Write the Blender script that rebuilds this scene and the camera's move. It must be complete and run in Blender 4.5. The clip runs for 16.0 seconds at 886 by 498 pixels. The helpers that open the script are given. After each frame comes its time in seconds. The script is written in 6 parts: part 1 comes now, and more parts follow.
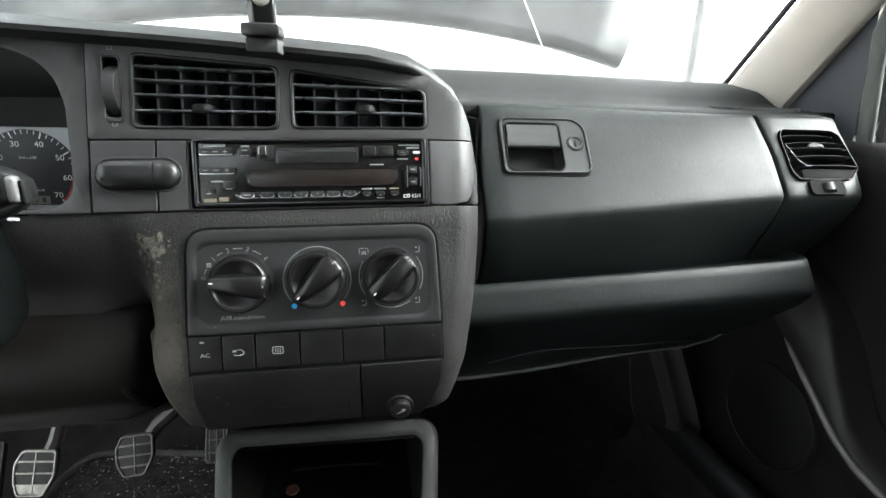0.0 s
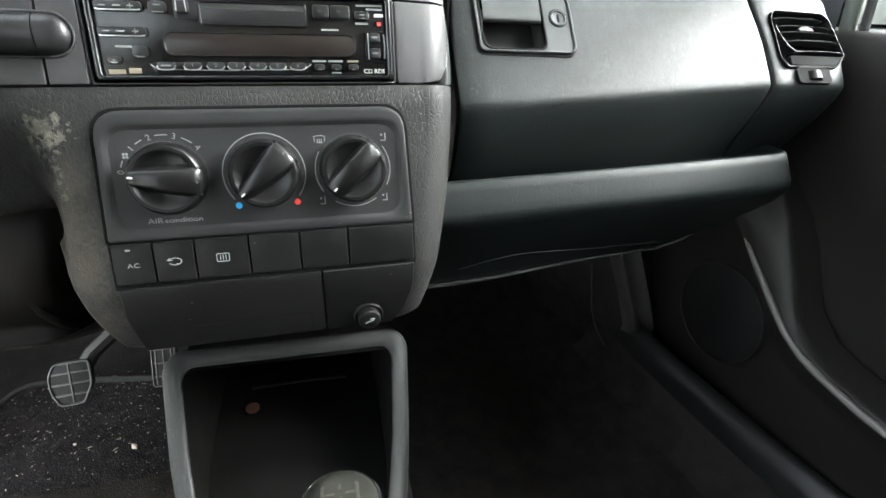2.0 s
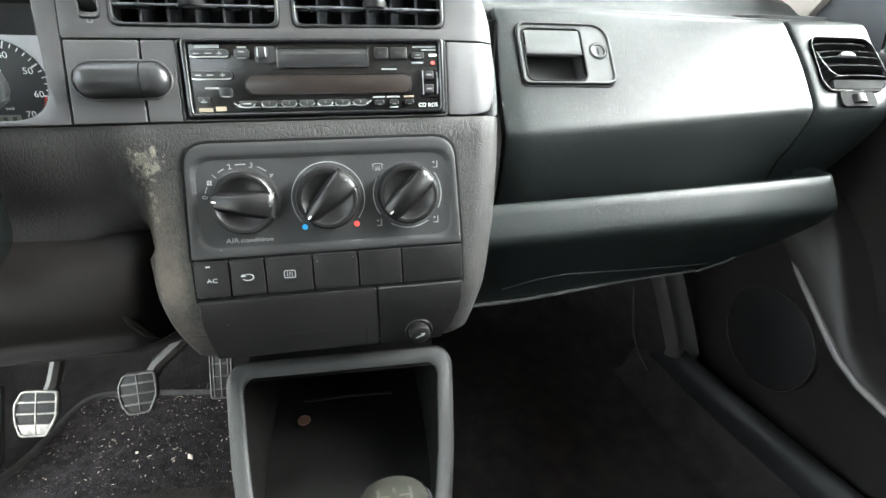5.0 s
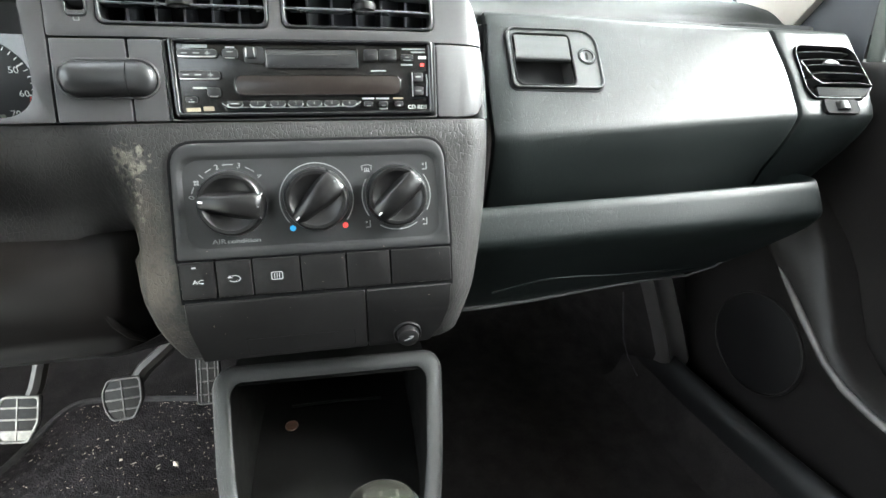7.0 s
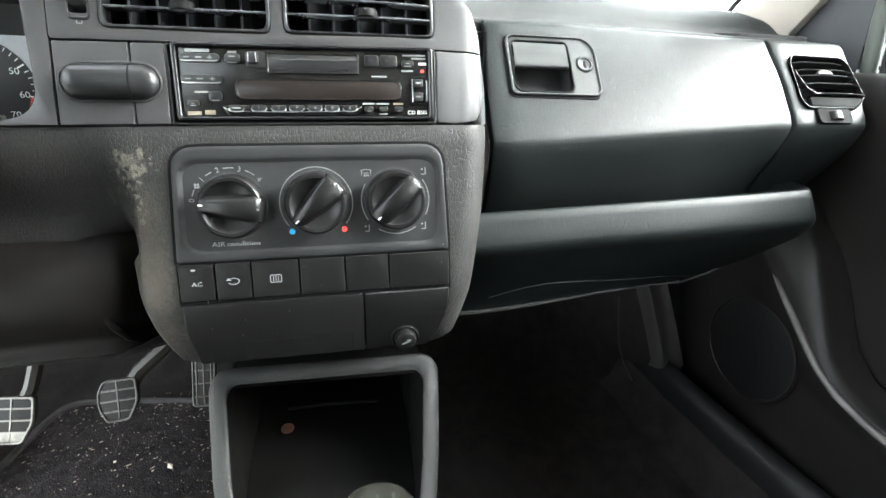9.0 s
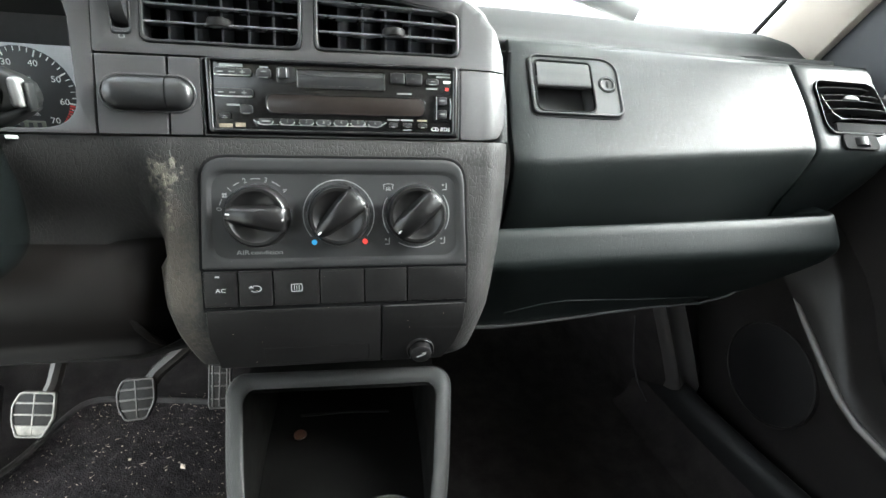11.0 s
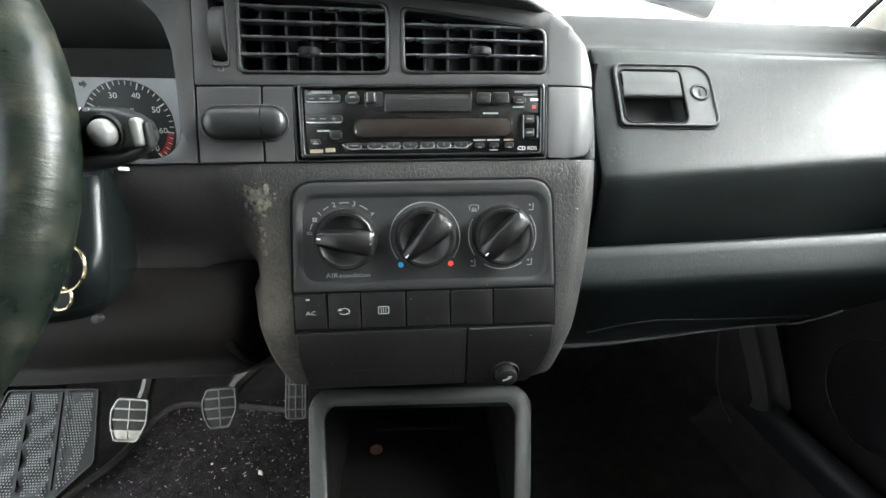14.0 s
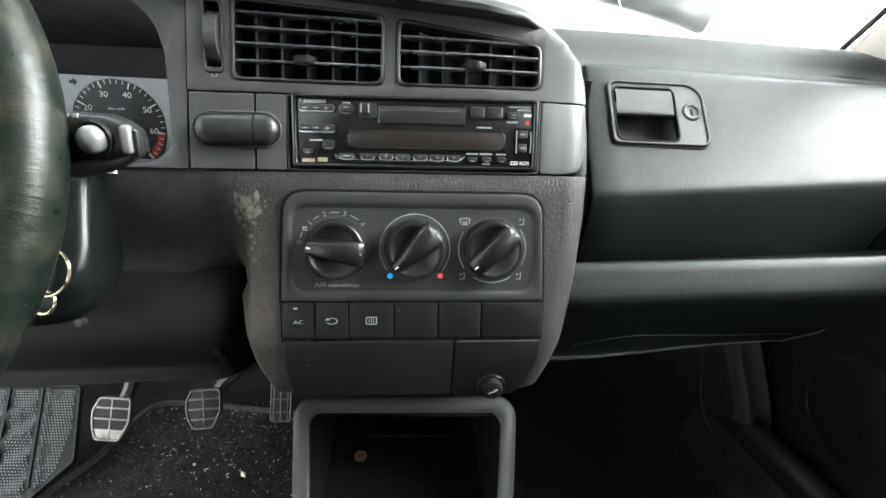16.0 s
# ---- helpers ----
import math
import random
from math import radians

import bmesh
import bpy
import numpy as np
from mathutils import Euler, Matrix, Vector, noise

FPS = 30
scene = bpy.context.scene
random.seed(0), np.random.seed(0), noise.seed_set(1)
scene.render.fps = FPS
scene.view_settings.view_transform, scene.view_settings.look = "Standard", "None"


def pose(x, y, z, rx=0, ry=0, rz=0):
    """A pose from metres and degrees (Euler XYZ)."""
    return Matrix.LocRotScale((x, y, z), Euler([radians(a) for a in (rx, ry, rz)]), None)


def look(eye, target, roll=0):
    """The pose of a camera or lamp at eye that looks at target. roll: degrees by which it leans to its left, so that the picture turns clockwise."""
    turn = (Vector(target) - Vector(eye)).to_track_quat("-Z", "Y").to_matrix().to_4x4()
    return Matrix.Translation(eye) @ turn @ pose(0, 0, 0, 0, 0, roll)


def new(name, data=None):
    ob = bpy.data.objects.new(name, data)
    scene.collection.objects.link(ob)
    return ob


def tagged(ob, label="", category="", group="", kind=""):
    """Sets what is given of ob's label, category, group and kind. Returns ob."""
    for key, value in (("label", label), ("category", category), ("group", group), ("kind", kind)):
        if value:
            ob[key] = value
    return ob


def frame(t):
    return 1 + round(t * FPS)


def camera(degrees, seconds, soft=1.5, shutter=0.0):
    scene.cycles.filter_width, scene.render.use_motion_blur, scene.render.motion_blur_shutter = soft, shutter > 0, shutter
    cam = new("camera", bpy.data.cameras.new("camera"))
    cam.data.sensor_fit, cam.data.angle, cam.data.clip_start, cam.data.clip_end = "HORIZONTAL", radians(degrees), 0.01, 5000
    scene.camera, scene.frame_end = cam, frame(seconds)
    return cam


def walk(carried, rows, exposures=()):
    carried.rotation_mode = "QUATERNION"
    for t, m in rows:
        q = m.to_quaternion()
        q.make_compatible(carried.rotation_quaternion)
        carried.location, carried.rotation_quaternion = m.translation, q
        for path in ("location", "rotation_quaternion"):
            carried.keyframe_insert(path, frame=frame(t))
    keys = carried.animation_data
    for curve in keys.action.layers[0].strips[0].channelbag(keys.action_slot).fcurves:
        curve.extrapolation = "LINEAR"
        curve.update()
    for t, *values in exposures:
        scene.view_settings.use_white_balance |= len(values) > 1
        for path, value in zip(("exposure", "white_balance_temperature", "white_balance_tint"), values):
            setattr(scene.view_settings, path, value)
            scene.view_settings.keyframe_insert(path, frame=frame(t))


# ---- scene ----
cam = camera(85.4, 16.0)
PATH = [
    (0, (0.045, -0.377, 0.646), (0.339, 1.507, 0.042), 1.7),
    (0.5, (0.052, -0.375, 0.635), (0.342, 1.498, -0.006), 1.0),
    (1, (0.048, -0.375, 0.635), (0.338, 1.493, -0.019), 1.1),
    (1.5, (0.044, -0.362, 0.619), (0.379, 1.47, -0.111), 1.9),
    (2, (0.036, -0.338, 0.61), (0.52, 1.381, -0.29), 3.2),
    (2.5, (0.037, -0.34, 0.616), (0.448, 1.368, -0.341), 0.9),
    (3, (0.031, -0.346, 0.617), (0.399, 1.386, -0.312), 0.3),
    (3.5, (0.03, -0.355, 0.611), (0.359, 1.423, -0.243), 0.5),
    (4, (0.025, -0.357, 0.614), (0.341, 1.433, -0.219), 0.5),
    (4.2, (0.023, -0.358, 0.616), (0.342, 1.436, -0.207), 0.7),
    (6.3, (0.021, -0.357, 0.614), (0.389, 1.439, -0.189), 1.8),
    (6.5, (0.022, -0.357, 0.613), (0.39, 1.442, -0.181), 1.8),
    (7, (0.024, -0.359, 0.612), (0.403, 1.441, -0.172), 2.0),
    (7.5, (0.023, -0.36, 0.611), (0.407, 1.437, -0.179), 2.3),
    (8, (0.026, -0.358, 0.609), (0.407, 1.43, -0.202), 2.1),
    (8.5, (0.021, -0.361, 0.617), (0.394, 1.443, -0.163), 2.2),
    (9, (0.022, -0.361, 0.614), (0.417, 1.442, -0.157), 2.7),
    (9.2, (0.021, -0.363, 0.618), (0.425, 1.439, -0.15), 2.9),
    (11.3, (0.017, -0.363, 0.62), (0.329, 1.475, -0.1), 4.0),
    (11.5, (0.008, -0.355, 0.627), (0.292, 1.495, -0.079), 3.7),
    (12, (0.0, -0.347, 0.632), (0.168, 1.509, -0.095), 1.7),
    (12.5, (-0.002, -0.347, 0.631), (0.136, 1.51, -0.099), 1.0),
    (13, (-0.009, -0.344, 0.632), (0.113, 1.514, -0.097), 1.0),
    (13.5, (-0.007, -0.346, 0.629), (0.121, 1.512, -0.101), 0.9),
    (14, (-0.007, -0.348, 0.628), (0.116, 1.51, -0.102), 1.1),
    (14.5, (-0.008, -0.348, 0.631), (0.115, 1.513, -0.09), 1.6),
    (15, (-0.006, -0.347, 0.631), (0.128, 1.512, -0.092), 2.1),
    (15.5, (-0.006, -0.348, 0.637), (0.147, 1.512, -0.081), 3.0),
    (16, (-0.006, -0.345, 0.637), (0.153, 1.511, -0.092), 3.2),
]
EXPOSURE = [(0.0, 4.08), (1.0, 4.12), (1.5, 4.29), (2.0, 4.56), (2.5, 5.07), (3.0, 5.29), (4.2, 5.32), (7.0, 5.14), (9.2, 5.02), (11.5, 4.69), (12.5, 4.52), (16.0, 4.5)]
walk(cam, [(t, look(eye, target, roll)) for t, eye, target, roll in PATH], [(t, e, 6150, 2) for t, e in EXPOSURE])

# ---- light ----
world = bpy.data.worlds.new("overcast_sky")
scene.world = world
world.use_nodes = True
wn = world.node_tree
sky = wn.nodes.new("ShaderNodeTexSky")
sky.sky_type = "NISHITA"
sky.sun_disc = False
sky.sun_elevation, sky.sun_rotation = radians(27), radians(90)
sky.air_density, sky.dust_density, sky.ozone_density = 1.0, 8.0, 0.3
grey = wn.nodes.new("ShaderNodeHueSaturation")
grey.inputs["Saturation"].default_value = 0.15
wn.links.new(sky.outputs["Color"], grey.inputs["Color"])
wn.links.new(grey.outputs["Color"], wn.nodes["Background"].inputs["Color"])
wn.nodes["Background"].inputs["Strength"].default_value = 0.15

sun_data = bpy.data.lights.new("sun", "SUN")
sun_data.energy, sun_data.angle, sun_data.color = 0.075, radians(56), (0.88, 1.0, 0.94)
sun = new("sun", sun_data)
sun.matrix_world = look((3.2, 0.0, 2.13), (0, 0, 0.5))


# ---- materials ----
def nodes_of(name):
    mat = bpy.data.materials.new(name)
    mat.use_nodes = True
    nt = mat.node_tree
    return mat, nt, nt.nodes["Principled BSDF"]


def noise_at(nt, scale, detail=3.0, rough=0.55, coords=None):
    n = nt.nodes.new("ShaderNodeTexNoise")
    n.inputs["Scale"].default_value, n.inputs["Detail"].default_value, n.inputs["Roughness"].default_value = scale, detail, rough
    if coords is not None:
        nt.links.new(coords, n.inputs["Vector"])
    return n


def ramp_at(nt, src, stops):
    r = nt.nodes.new("ShaderNodeValToRGB")
    while len(r.color_ramp.elements) < len(stops):
        r.color_ramp.elements.new(0.5)
    for e, (p, c) in zip(r.color_ramp.elements, stops):
        e.position = p
        e.color = (*c, 1) if len(c) == 3 else c
    nt.links.new(src, r.inputs["Fac"])
    return r


def span_at(nt, src, lo, hi, a=0.3, b=0.7):
    m = nt.nodes.new("ShaderNodeMapRange")
    m.inputs["From Min"].default_value, m.inputs["From Max"].default_value = a, b
    m.inputs["To Min"].default_value, m.inputs["To Max"].default_value = lo, hi
    nt.links.new(src, m.inputs["Value"])
    return m


def bump_at(nt, src, strength, dist, before=None):
    b = nt.nodes.new("ShaderNodeBump")
    b.inputs["Strength"].default_value, b.inputs["Distance"].default_value = strength, dist
    nt.links.new(src, b.inputs["Height"])
    if before is not None:
        nt.links.new(before, b.inputs["Normal"])
    return b.outputs["Normal"]


def surface(name, base, rough=0.5, vary=0.25, big=9.0, fine=900.0, bump=0.15, depth=0.0004, metal=0.0, spec=0.5, coat=0.0, dust=0.0):
    """A plain material with broad mottling, fine grain in colour, roughness and relief, and an optional film of dust."""
    mat, nt, p = nodes_of(name)
    xyz = nt.nodes.new("ShaderNodeTexCoord").outputs["Object"]
    broad, grain = noise_at(nt, big, 5, 0.6, xyz), noise_at(nt, fine, 2, 0.5, xyz)
    lo, hi = tuple(c * (1 - vary) for c in base), tuple(min(1, c * (1 + vary)) for c in base)
    col = ramp_at(nt, broad.outputs["Fac"], [(0.3, lo), (0.7, hi)]).outputs["Color"]
    if dust:
        speck = noise_at(nt, fine * 0.35, 4, 0.7, xyz)
        mask = span_at(nt, speck.outputs["Fac"], 0.0, dust, 0.55, 0.8)
        mix = nt.nodes.new("ShaderNodeMix")
        mix.data_type = "RGBA"
        nt.links.new(mask.outputs["Result"], mix.inputs["Factor"])
        nt.links.new(col, mix.inputs["A"])
        mix.inputs["B"].default_value = (0.35, 0.33, 0.3, 1)
        col = mix.outputs["Result"]
    nt.links.new(col, p.inputs["Base Color"])
    nt.links.new(span_at(nt, broad.outputs["Fac"], max(0.03, rough - 0.07), min(1, rough + 0.07)).outputs["Result"], p.inputs["Roughness"])
    nt.links.new(bump_at(nt, grain.outputs["Fac"], bump, depth), p.inputs["Normal"])
    p.inputs["Metallic"].default_value, p.inputs["Specular IOR Level"].default_value, p.inputs["Coat Weight"].default_value = metal, spec, coat
    return mat


def leather(name, base, rough=0.5, cell=330.0, bump=0.35, depth=0.0006, spec=0.5, scuff=None, stretch=(1, 1, 1), lines=0.0):
    """Grained soft skin: cracks between small cells, over finer pores, with broad wear. scuff: place, radius and colour of a rubbed patch."""
    mat, nt, p = nodes_of(name)
    tc = nt.nodes.new("ShaderNodeTexCoord").outputs["Object"]
    mp = nt.nodes.new("ShaderNodeMapping")
    mp.inputs["Scale"].default_value = stretch
    nt.links.new(tc, mp.inputs["Vector"])
    xyz = mp.outputs["Vector"]
    warp = noise_at(nt, cell * 0.4, 2, 0.5, xyz)
    mix = nt.nodes.new("ShaderNodeMix")
    mix.data_type = "VECTOR"
    mix.inputs["Factor"].default_value = 0.004
    nt.links.new(xyz, mix.inputs["A"])
    nt.links.new(warp.outputs["Color"], mix.inputs["B"])
    vor = nt.nodes.new("ShaderNodeTexVoronoi")
    vor.feature = "DISTANCE_TO_EDGE"
    vor.inputs["Scale"].default_value = cell
    nt.links.new(mix.outputs["Result"], vor.inputs["Vector"])
    crack = span_at(nt, vor.outputs["Distance"], 0.0, 1.0, 0.0, 0.08)
    pores, broad = noise_at(nt, cell * 3.0, 3, 0.6, xyz), noise_at(nt, 7.0, 5, 0.62, tc)
    n = bump_at(nt, crack.outputs["Result"], bump, depth)
    n = bump_at(nt, pores.outputs["Fac"], bump * 0.5, depth * 0.5, n)
    if lines:
        long = nt.nodes.new("ShaderNodeMapping")
        long.inputs["Scale"].default_value = (2.4, 0.75, 0.75)
        nt.links.new(mix.outputs["Result"], long.inputs["Vector"])
        wander = noise_at(nt, 60.0, 4, 0.6, tc)
        bent_to = nt.nodes.new("ShaderNodeMix")
        bent_to.data_type = "VECTOR"
        bent_to.inputs["Factor"].default_value = 0.012
        nt.links.new(long.outputs["Vector"], bent_to.inputs["A"])
        nt.links.new(wander.outputs["Color"], bent_to.inputs["B"])
        net = nt.nodes.new("ShaderNodeTexVoronoi")
        net.feature = "DISTANCE_TO_EDGE"
        net.inputs["Scale"].default_value = 105.0
        nt.links.new(bent_to.outputs["Result"], net.inputs["Vector"])
        fissure = span_at(nt, net.outputs["Distance"], 0.0, 1.0, 0.0, 0.03).outputs["Result"]
        n = bump_at(nt, fissure, lines, 0.0014, n)
        nt.links.new(span_at(nt, fissure, spec * 0.55, spec, 0.0, 1.0).outputs["Result"], p.inputs["Specular IOR Level"])
    nt.links.new(n, p.inputs["Normal"])
    col = ramp_at(nt, broad.outputs["Fac"], [(0.3, tuple(c * 0.78 for c in base)), (0.72, tuple(c * 1.25 for c in base))]).outputs["Color"]
    rgh = span_at(nt, broad.outputs["Fac"], rough - 0.06, rough + 0.08).outputs["Result"]
    for place, radius, colour, amount, rough_edge, core in scuff or ():
        fray = nt.nodes.new("ShaderNodeMix")
        fray.data_type = "VECTOR"
        fray.inputs["Factor"].default_value = 0.014
        nt.links.new(tc, fray.inputs["A"])
        flake = nt.nodes.new("ShaderNodeTexVoronoi")
        flake.inputs["Scale"].default_value = 330.0
        nt.links.new(tc, flake.inputs["Vector"])
        nt.links.new(flake.outputs["Color"], fray.inputs["B"])
        gap = nt.nodes.new("ShaderNodeVectorMath")
        gap.operation = "SUBTRACT"
        nt.links.new(fray.outputs["Result"], gap.inputs[0])
        gap.inputs[1].default_value = place
        wide = nt.nodes.new("ShaderNodeVectorMath")
        wide.operation = "DIVIDE"
        nt.links.new(gap.outputs["Vector"], wide.inputs[0])
        wide.inputs[1].default_value = radius
        far = nt.nodes.new("ShaderNodeVectorMath")
        far.operation = "LENGTH"
        nt.links.new(wide.outputs["Vector"], far.inputs[0])
        patch = span_at(nt, far.outputs["Value"], 1.0, 0.0, core, 1.0)
        rag = span_at(nt, noise_at(nt, rough_edge, 6, 0.75, tc).outputs["Fac"], 0.0, 1.0, 0.40, 0.54)
        both = nt.nodes.new("ShaderNodeMath")
        both.operation = "MULTIPLY"
        nt.links.new(patch.outputs["Result"], both.inputs[0])
        nt.links.new(rag.outputs["Result"], both.inputs[1])
        amt = nt.nodes.new("ShaderNodeMath")
        amt.operation = "MULTIPLY"
        amt.inputs[1].default_value = amount
        nt.links.new(both.outputs["Value"], amt.inputs[0])
        tint = nt.nodes.new("ShaderNodeMix")
        tint.data_type = "RGBA"
        nt.links.new(amt.outputs["Value"], tint.inputs["Factor"])
        nt.links.new(col, tint.inputs["A"])
        tint.inputs["B"].default_value = (*colour, 1)
        col = tint.outputs["Result"]
    nt.links.new(col, p.inputs["Base Color"])
    nt.links.new(rgh, p.inputs["Roughness"])
    p.inputs["Specular IOR Level"].default_value = spec
    return mat


def glassy(name, tint=(1, 1, 1), rough=0.0):
    mat, nt, p = nodes_of(name)
    p.inputs["Base Color"].default_value = (*tint, 1)
    p.inputs["Transmission Weight"].default_value, p.inputs["Roughness"].default_value, p.inputs["IOR"].default_value = 1.0, rough, 1.45
    return mat


FASCIA = surface("satin_fascia_plastic", (0.0240, 0.0232, 0.0240), 0.44, 0.12, 14, 1500, 0.10, 0.0002, spec=0.40, dust=0.03)
HARD = surface("hard_black_plastic", (0.0058, 0.0055, 0.0056), 0.44, 0.2, 16, 1400, 0.2, 0.0003, spec=0.10, dust=0.012)
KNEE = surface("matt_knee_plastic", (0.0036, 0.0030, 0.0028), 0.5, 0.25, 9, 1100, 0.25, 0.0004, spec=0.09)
# tray plastic with a little dust; the deep tray's shade is put into its base colour
TRAY = surface("dusty_shaded_tray_plastic", (0.0030, 0.0029, 0.0027), 0.55, 0.4, 25, 900, 0.2, 0.0003, spec=0.06, dust=0.012)
BLACK = surface("matt_black_plastic", (0.024, 0.024, 0.0245), 0.7, 0.2, 20, 900, 0.1, 0.0002, spec=0.15)
GLOSS = surface("gloss_black_plastic", (0.006, 0.006, 0.0065), 0.14, 0.2, 30, 500, 0.01, 0.0001)
KNOB = surface("knob_black_plastic", (0.0075, 0.0075, 0.008), 0.33, 0.2, 12, 1500, 0.02, 0.0001, spec=0.4)
PANEL = surface("climate_panel_plastic", (0.0124, 0.0124, 0.0130), 0.5, 0.12, 18, 1600, 0.12, 0.0002, spec=0.24)
SLAT = surface("vent_slat_plastic", (0.056, 0.058, 0.062), 0.28, 0.15, 25, 1200, 0.06, 0.0002, spec=0.75, dust=0.05)
CHROME = surface("worn_chrome_edge", (0.75, 0.75, 0.75), 0.32, 0.15, 60, 900, 0.03, 0.0001, metal=1.0)
STEEL = surface("scuffed_pedal_steel", (0.20, 0.188, 0.168), 0.40, 0.55, 45, 500, 0.15, 0.0003, metal=0.4)
RUBBER = surface("pedal_rubber", (0.0085, 0.0068, 0.0058), 0.42, 0.4, 60, 700, 0.3, 0.0004, spec=0.18, dust=0.04)
CARPET = surface("dark_floor_carpet", (0.0190, 0.0168, 0.0166), 0.95, 0.35, 30, 650, 1.0, 0.003, spec=0.03, dust=0.04)
MATPILE = surface("dark_mat_pile", (0.0215, 0.0182, 0.0188), 0.95, 0.5, 60, 420, 1.0, 0.005, spec=0.05, dust=0.2)
BINDING = surface("mat_edge_binding", (0.042, 0.039, 0.038), 0.85, 0.3, 60, 800, 0.8, 0.001, spec=0.15)
BEIGE = surface("beige_pillar_trim", (0.40, 0.365, 0.325), 0.75, 0.06, 8, 900, 0.25, 0.0003, spec=0.3)
PRINT = surface("white_print", (0.5, 0.5, 0.49), 0.6, 0.1, 60, 900, 0.0, 0.0001)
DIMPRINT = surface("grey_print", (0.14, 0.145, 0.145), 0.6, 0.15, 60, 900, 0.0, 0.0001)
BLUE = surface("blue_print", (0.03, 0.32, 0.68), 0.5, 0.05, 60, 900, 0.0, 0.0001)
RED = surface("red_print", (0.75, 0.05, 0.04), 0.5, 0.05, 60, 900, 0.0, 0.0001)
GOLD = surface("gold_print", (0.12, 0.10, 0.07), 0.5, 0.1, 60, 900, 0.0, 0.0001)
DIAL = surface("dial_black", (0.02, 0.02, 0.021), 0.55, 0.15, 40, 900, 0.02, 0.0001)
FIGURE = surface("white_figure_print", (0.92, 0.92, 0.9), 0.6, 0.05, 60, 900, 0.0, 0.0001)
DIALPLATE = surface("dial_surround_grey", (0.48, 0.485, 0.50), 0.5, 0.1, 40, 1200, 0.08, 0.0002)
HOOD = surface("instrument_hood_lining", (0.066, 0.066, 0.067), 0.7, 0.2, 20, 900, 0.2, 0.0003, spec=0.3)
DISPLAY = surface("dead_display_glass", (0.0085, 0.0062, 0.0054), 0.34, 0.35, 24, 500, 0.0, 0.0001, spec=0.22)
FACE = surface("radio_face_plastic", (0.0046, 0.0043, 0.0042), 0.2, 0.2, 30, 900, 0.02, 0.0001, spec=0.36)
LCD = surface("unlit_clock_display", (0.18, 0.19, 0.15), 0.3, 0.1, 40, 500, 0.0, 0.0001)
COPPER = surface("copper_coin_metal", (0.034, 0.014, 0.007), 0.45, 0.4, 200, 700, 0.1, 0.0002)
CRUMB = surface("pale_crumbs", (0.55, 0.47, 0.37), 0.8, 0.3, 90, 700, 0.2, 0.0003)
DOORSKIN = surface("dark_door_plastic", (0.0088, 0.0079, 0.0077), 0.45, 0.2, 12, 1000, 0.25, 0.0004, spec=0.15, dust=0.03)
SILL = surface("sill_plastic", (0.0060, 0.0060, 0.0061), 0.36, 0.2, 12, 1000, 0.2, 0.0004, spec=0.22)
KNOBCAP = surface("shift_pattern_cap", (0.0060, 0.0060, 0.0050), 0.35, 0.4, 90, 600, 0.02, 0.0001, spec=0.25)
PAINT = surface("bonnet_underside_paint", (0.038, 0.0385, 0.0385), 0.6, 0.7, 5, 60, 0.1, 0.001)
GROUND = surface("yard_gravel", (0.45, 0.44, 0.41), 0.9, 0.25, 2, 40, 0.6, 0.01)
HEDGE = surface("pale_hedge_leaf", (0.10, 0.13, 0.06), 0.6, 0.4, 3, 50, 0.3, 0.002)
SOFT = leather("grained_dash_skin", (0.015, 0.0155, 0.0156), 0.48, 300, 0.25, 0.0005, spec=0.17, lines=0.10)
LEDGE = leather("grained_ledge_skin", (0.0100, 0.0105, 0.0104), 0.68, 460, 0.2, 0.0005, spec=0.10, lines=0.12)
LATCH = surface("satin_latch_plastic", (0.016, 0.017, 0.017), 0.4, 0.12, 14, 1500, 0.05, 0.0002, spec=0.3)
GAPBLACK = surface("dark_gap", (0.0048, 0.0047, 0.0049), 0.8, 0.1, 20, 900, 0.0, 0.0001, spec=0.05)
LID = leather("grained_glovebox_skin", (0.0052, 0.0068, 0.0066), 0.47, 420, 0.13, 0.0004, spec=0.155, stretch=(1.2, 0.9, 0.9), lines=0.24)
STACK = leather("rubbed_console_skin", (0.0158, 0.0152, 0.0150), 0.47, 260, 0.40, 0.0006, spec=0.175, stretch=(1.5, 0.75, 1.0), lines=0.03, scuff=[
    ((-0.1138, -0.0472, -0.003), (0.0125, 0.0112, 0.05), (0.085, 0.078, 0.062), 0.5, 140.0, 0.8),
    ((-0.1130, -0.0468, -0.003), (0.0120, 0.0108, 0.05), (0.24, 0.225, 0.19), 0.24, 420.0, 0.5),
    ((-0.1155, -0.0739, -0.003), (0.0030, 0.016, 0.05), (0.22, 0.205, 0.165), 0.24, 240.0, 0.5),
    ((-0.1093, -0.1310, -0.0127), (0.022, 0.090, 0.08), (0.10, 0.08, 0.056), 0.22, 22.0, 0.35)])
RIM, rim_nt, rim_p = nodes_of("worn_wheel_leather")
rim_xyz = rim_nt.nodes.new("ShaderNodeTexCoord").outputs["Object"]
rim_map = rim_nt.nodes.new("ShaderNodeMapping")
rim_map.inputs["Rotation"].default_value, rim_map.inputs["Scale"].default_value = (0.3, 0.5, 0.9), (1.0, 3.2, 1.0)
rim_nt.links.new(rim_xyz, rim_map.inputs["Vector"])
rim_fold, rim_pore, rim_wear = noise_at(rim_nt, 38, 4, 0.6, rim_map.outputs["Vector"]), noise_at(rim_nt, 900, 3, 0.6, rim_xyz), noise_at(rim_nt, 48, 6, 0.68, rim_xyz)
rim_fold.inputs["Distortion"].default_value = 1.2
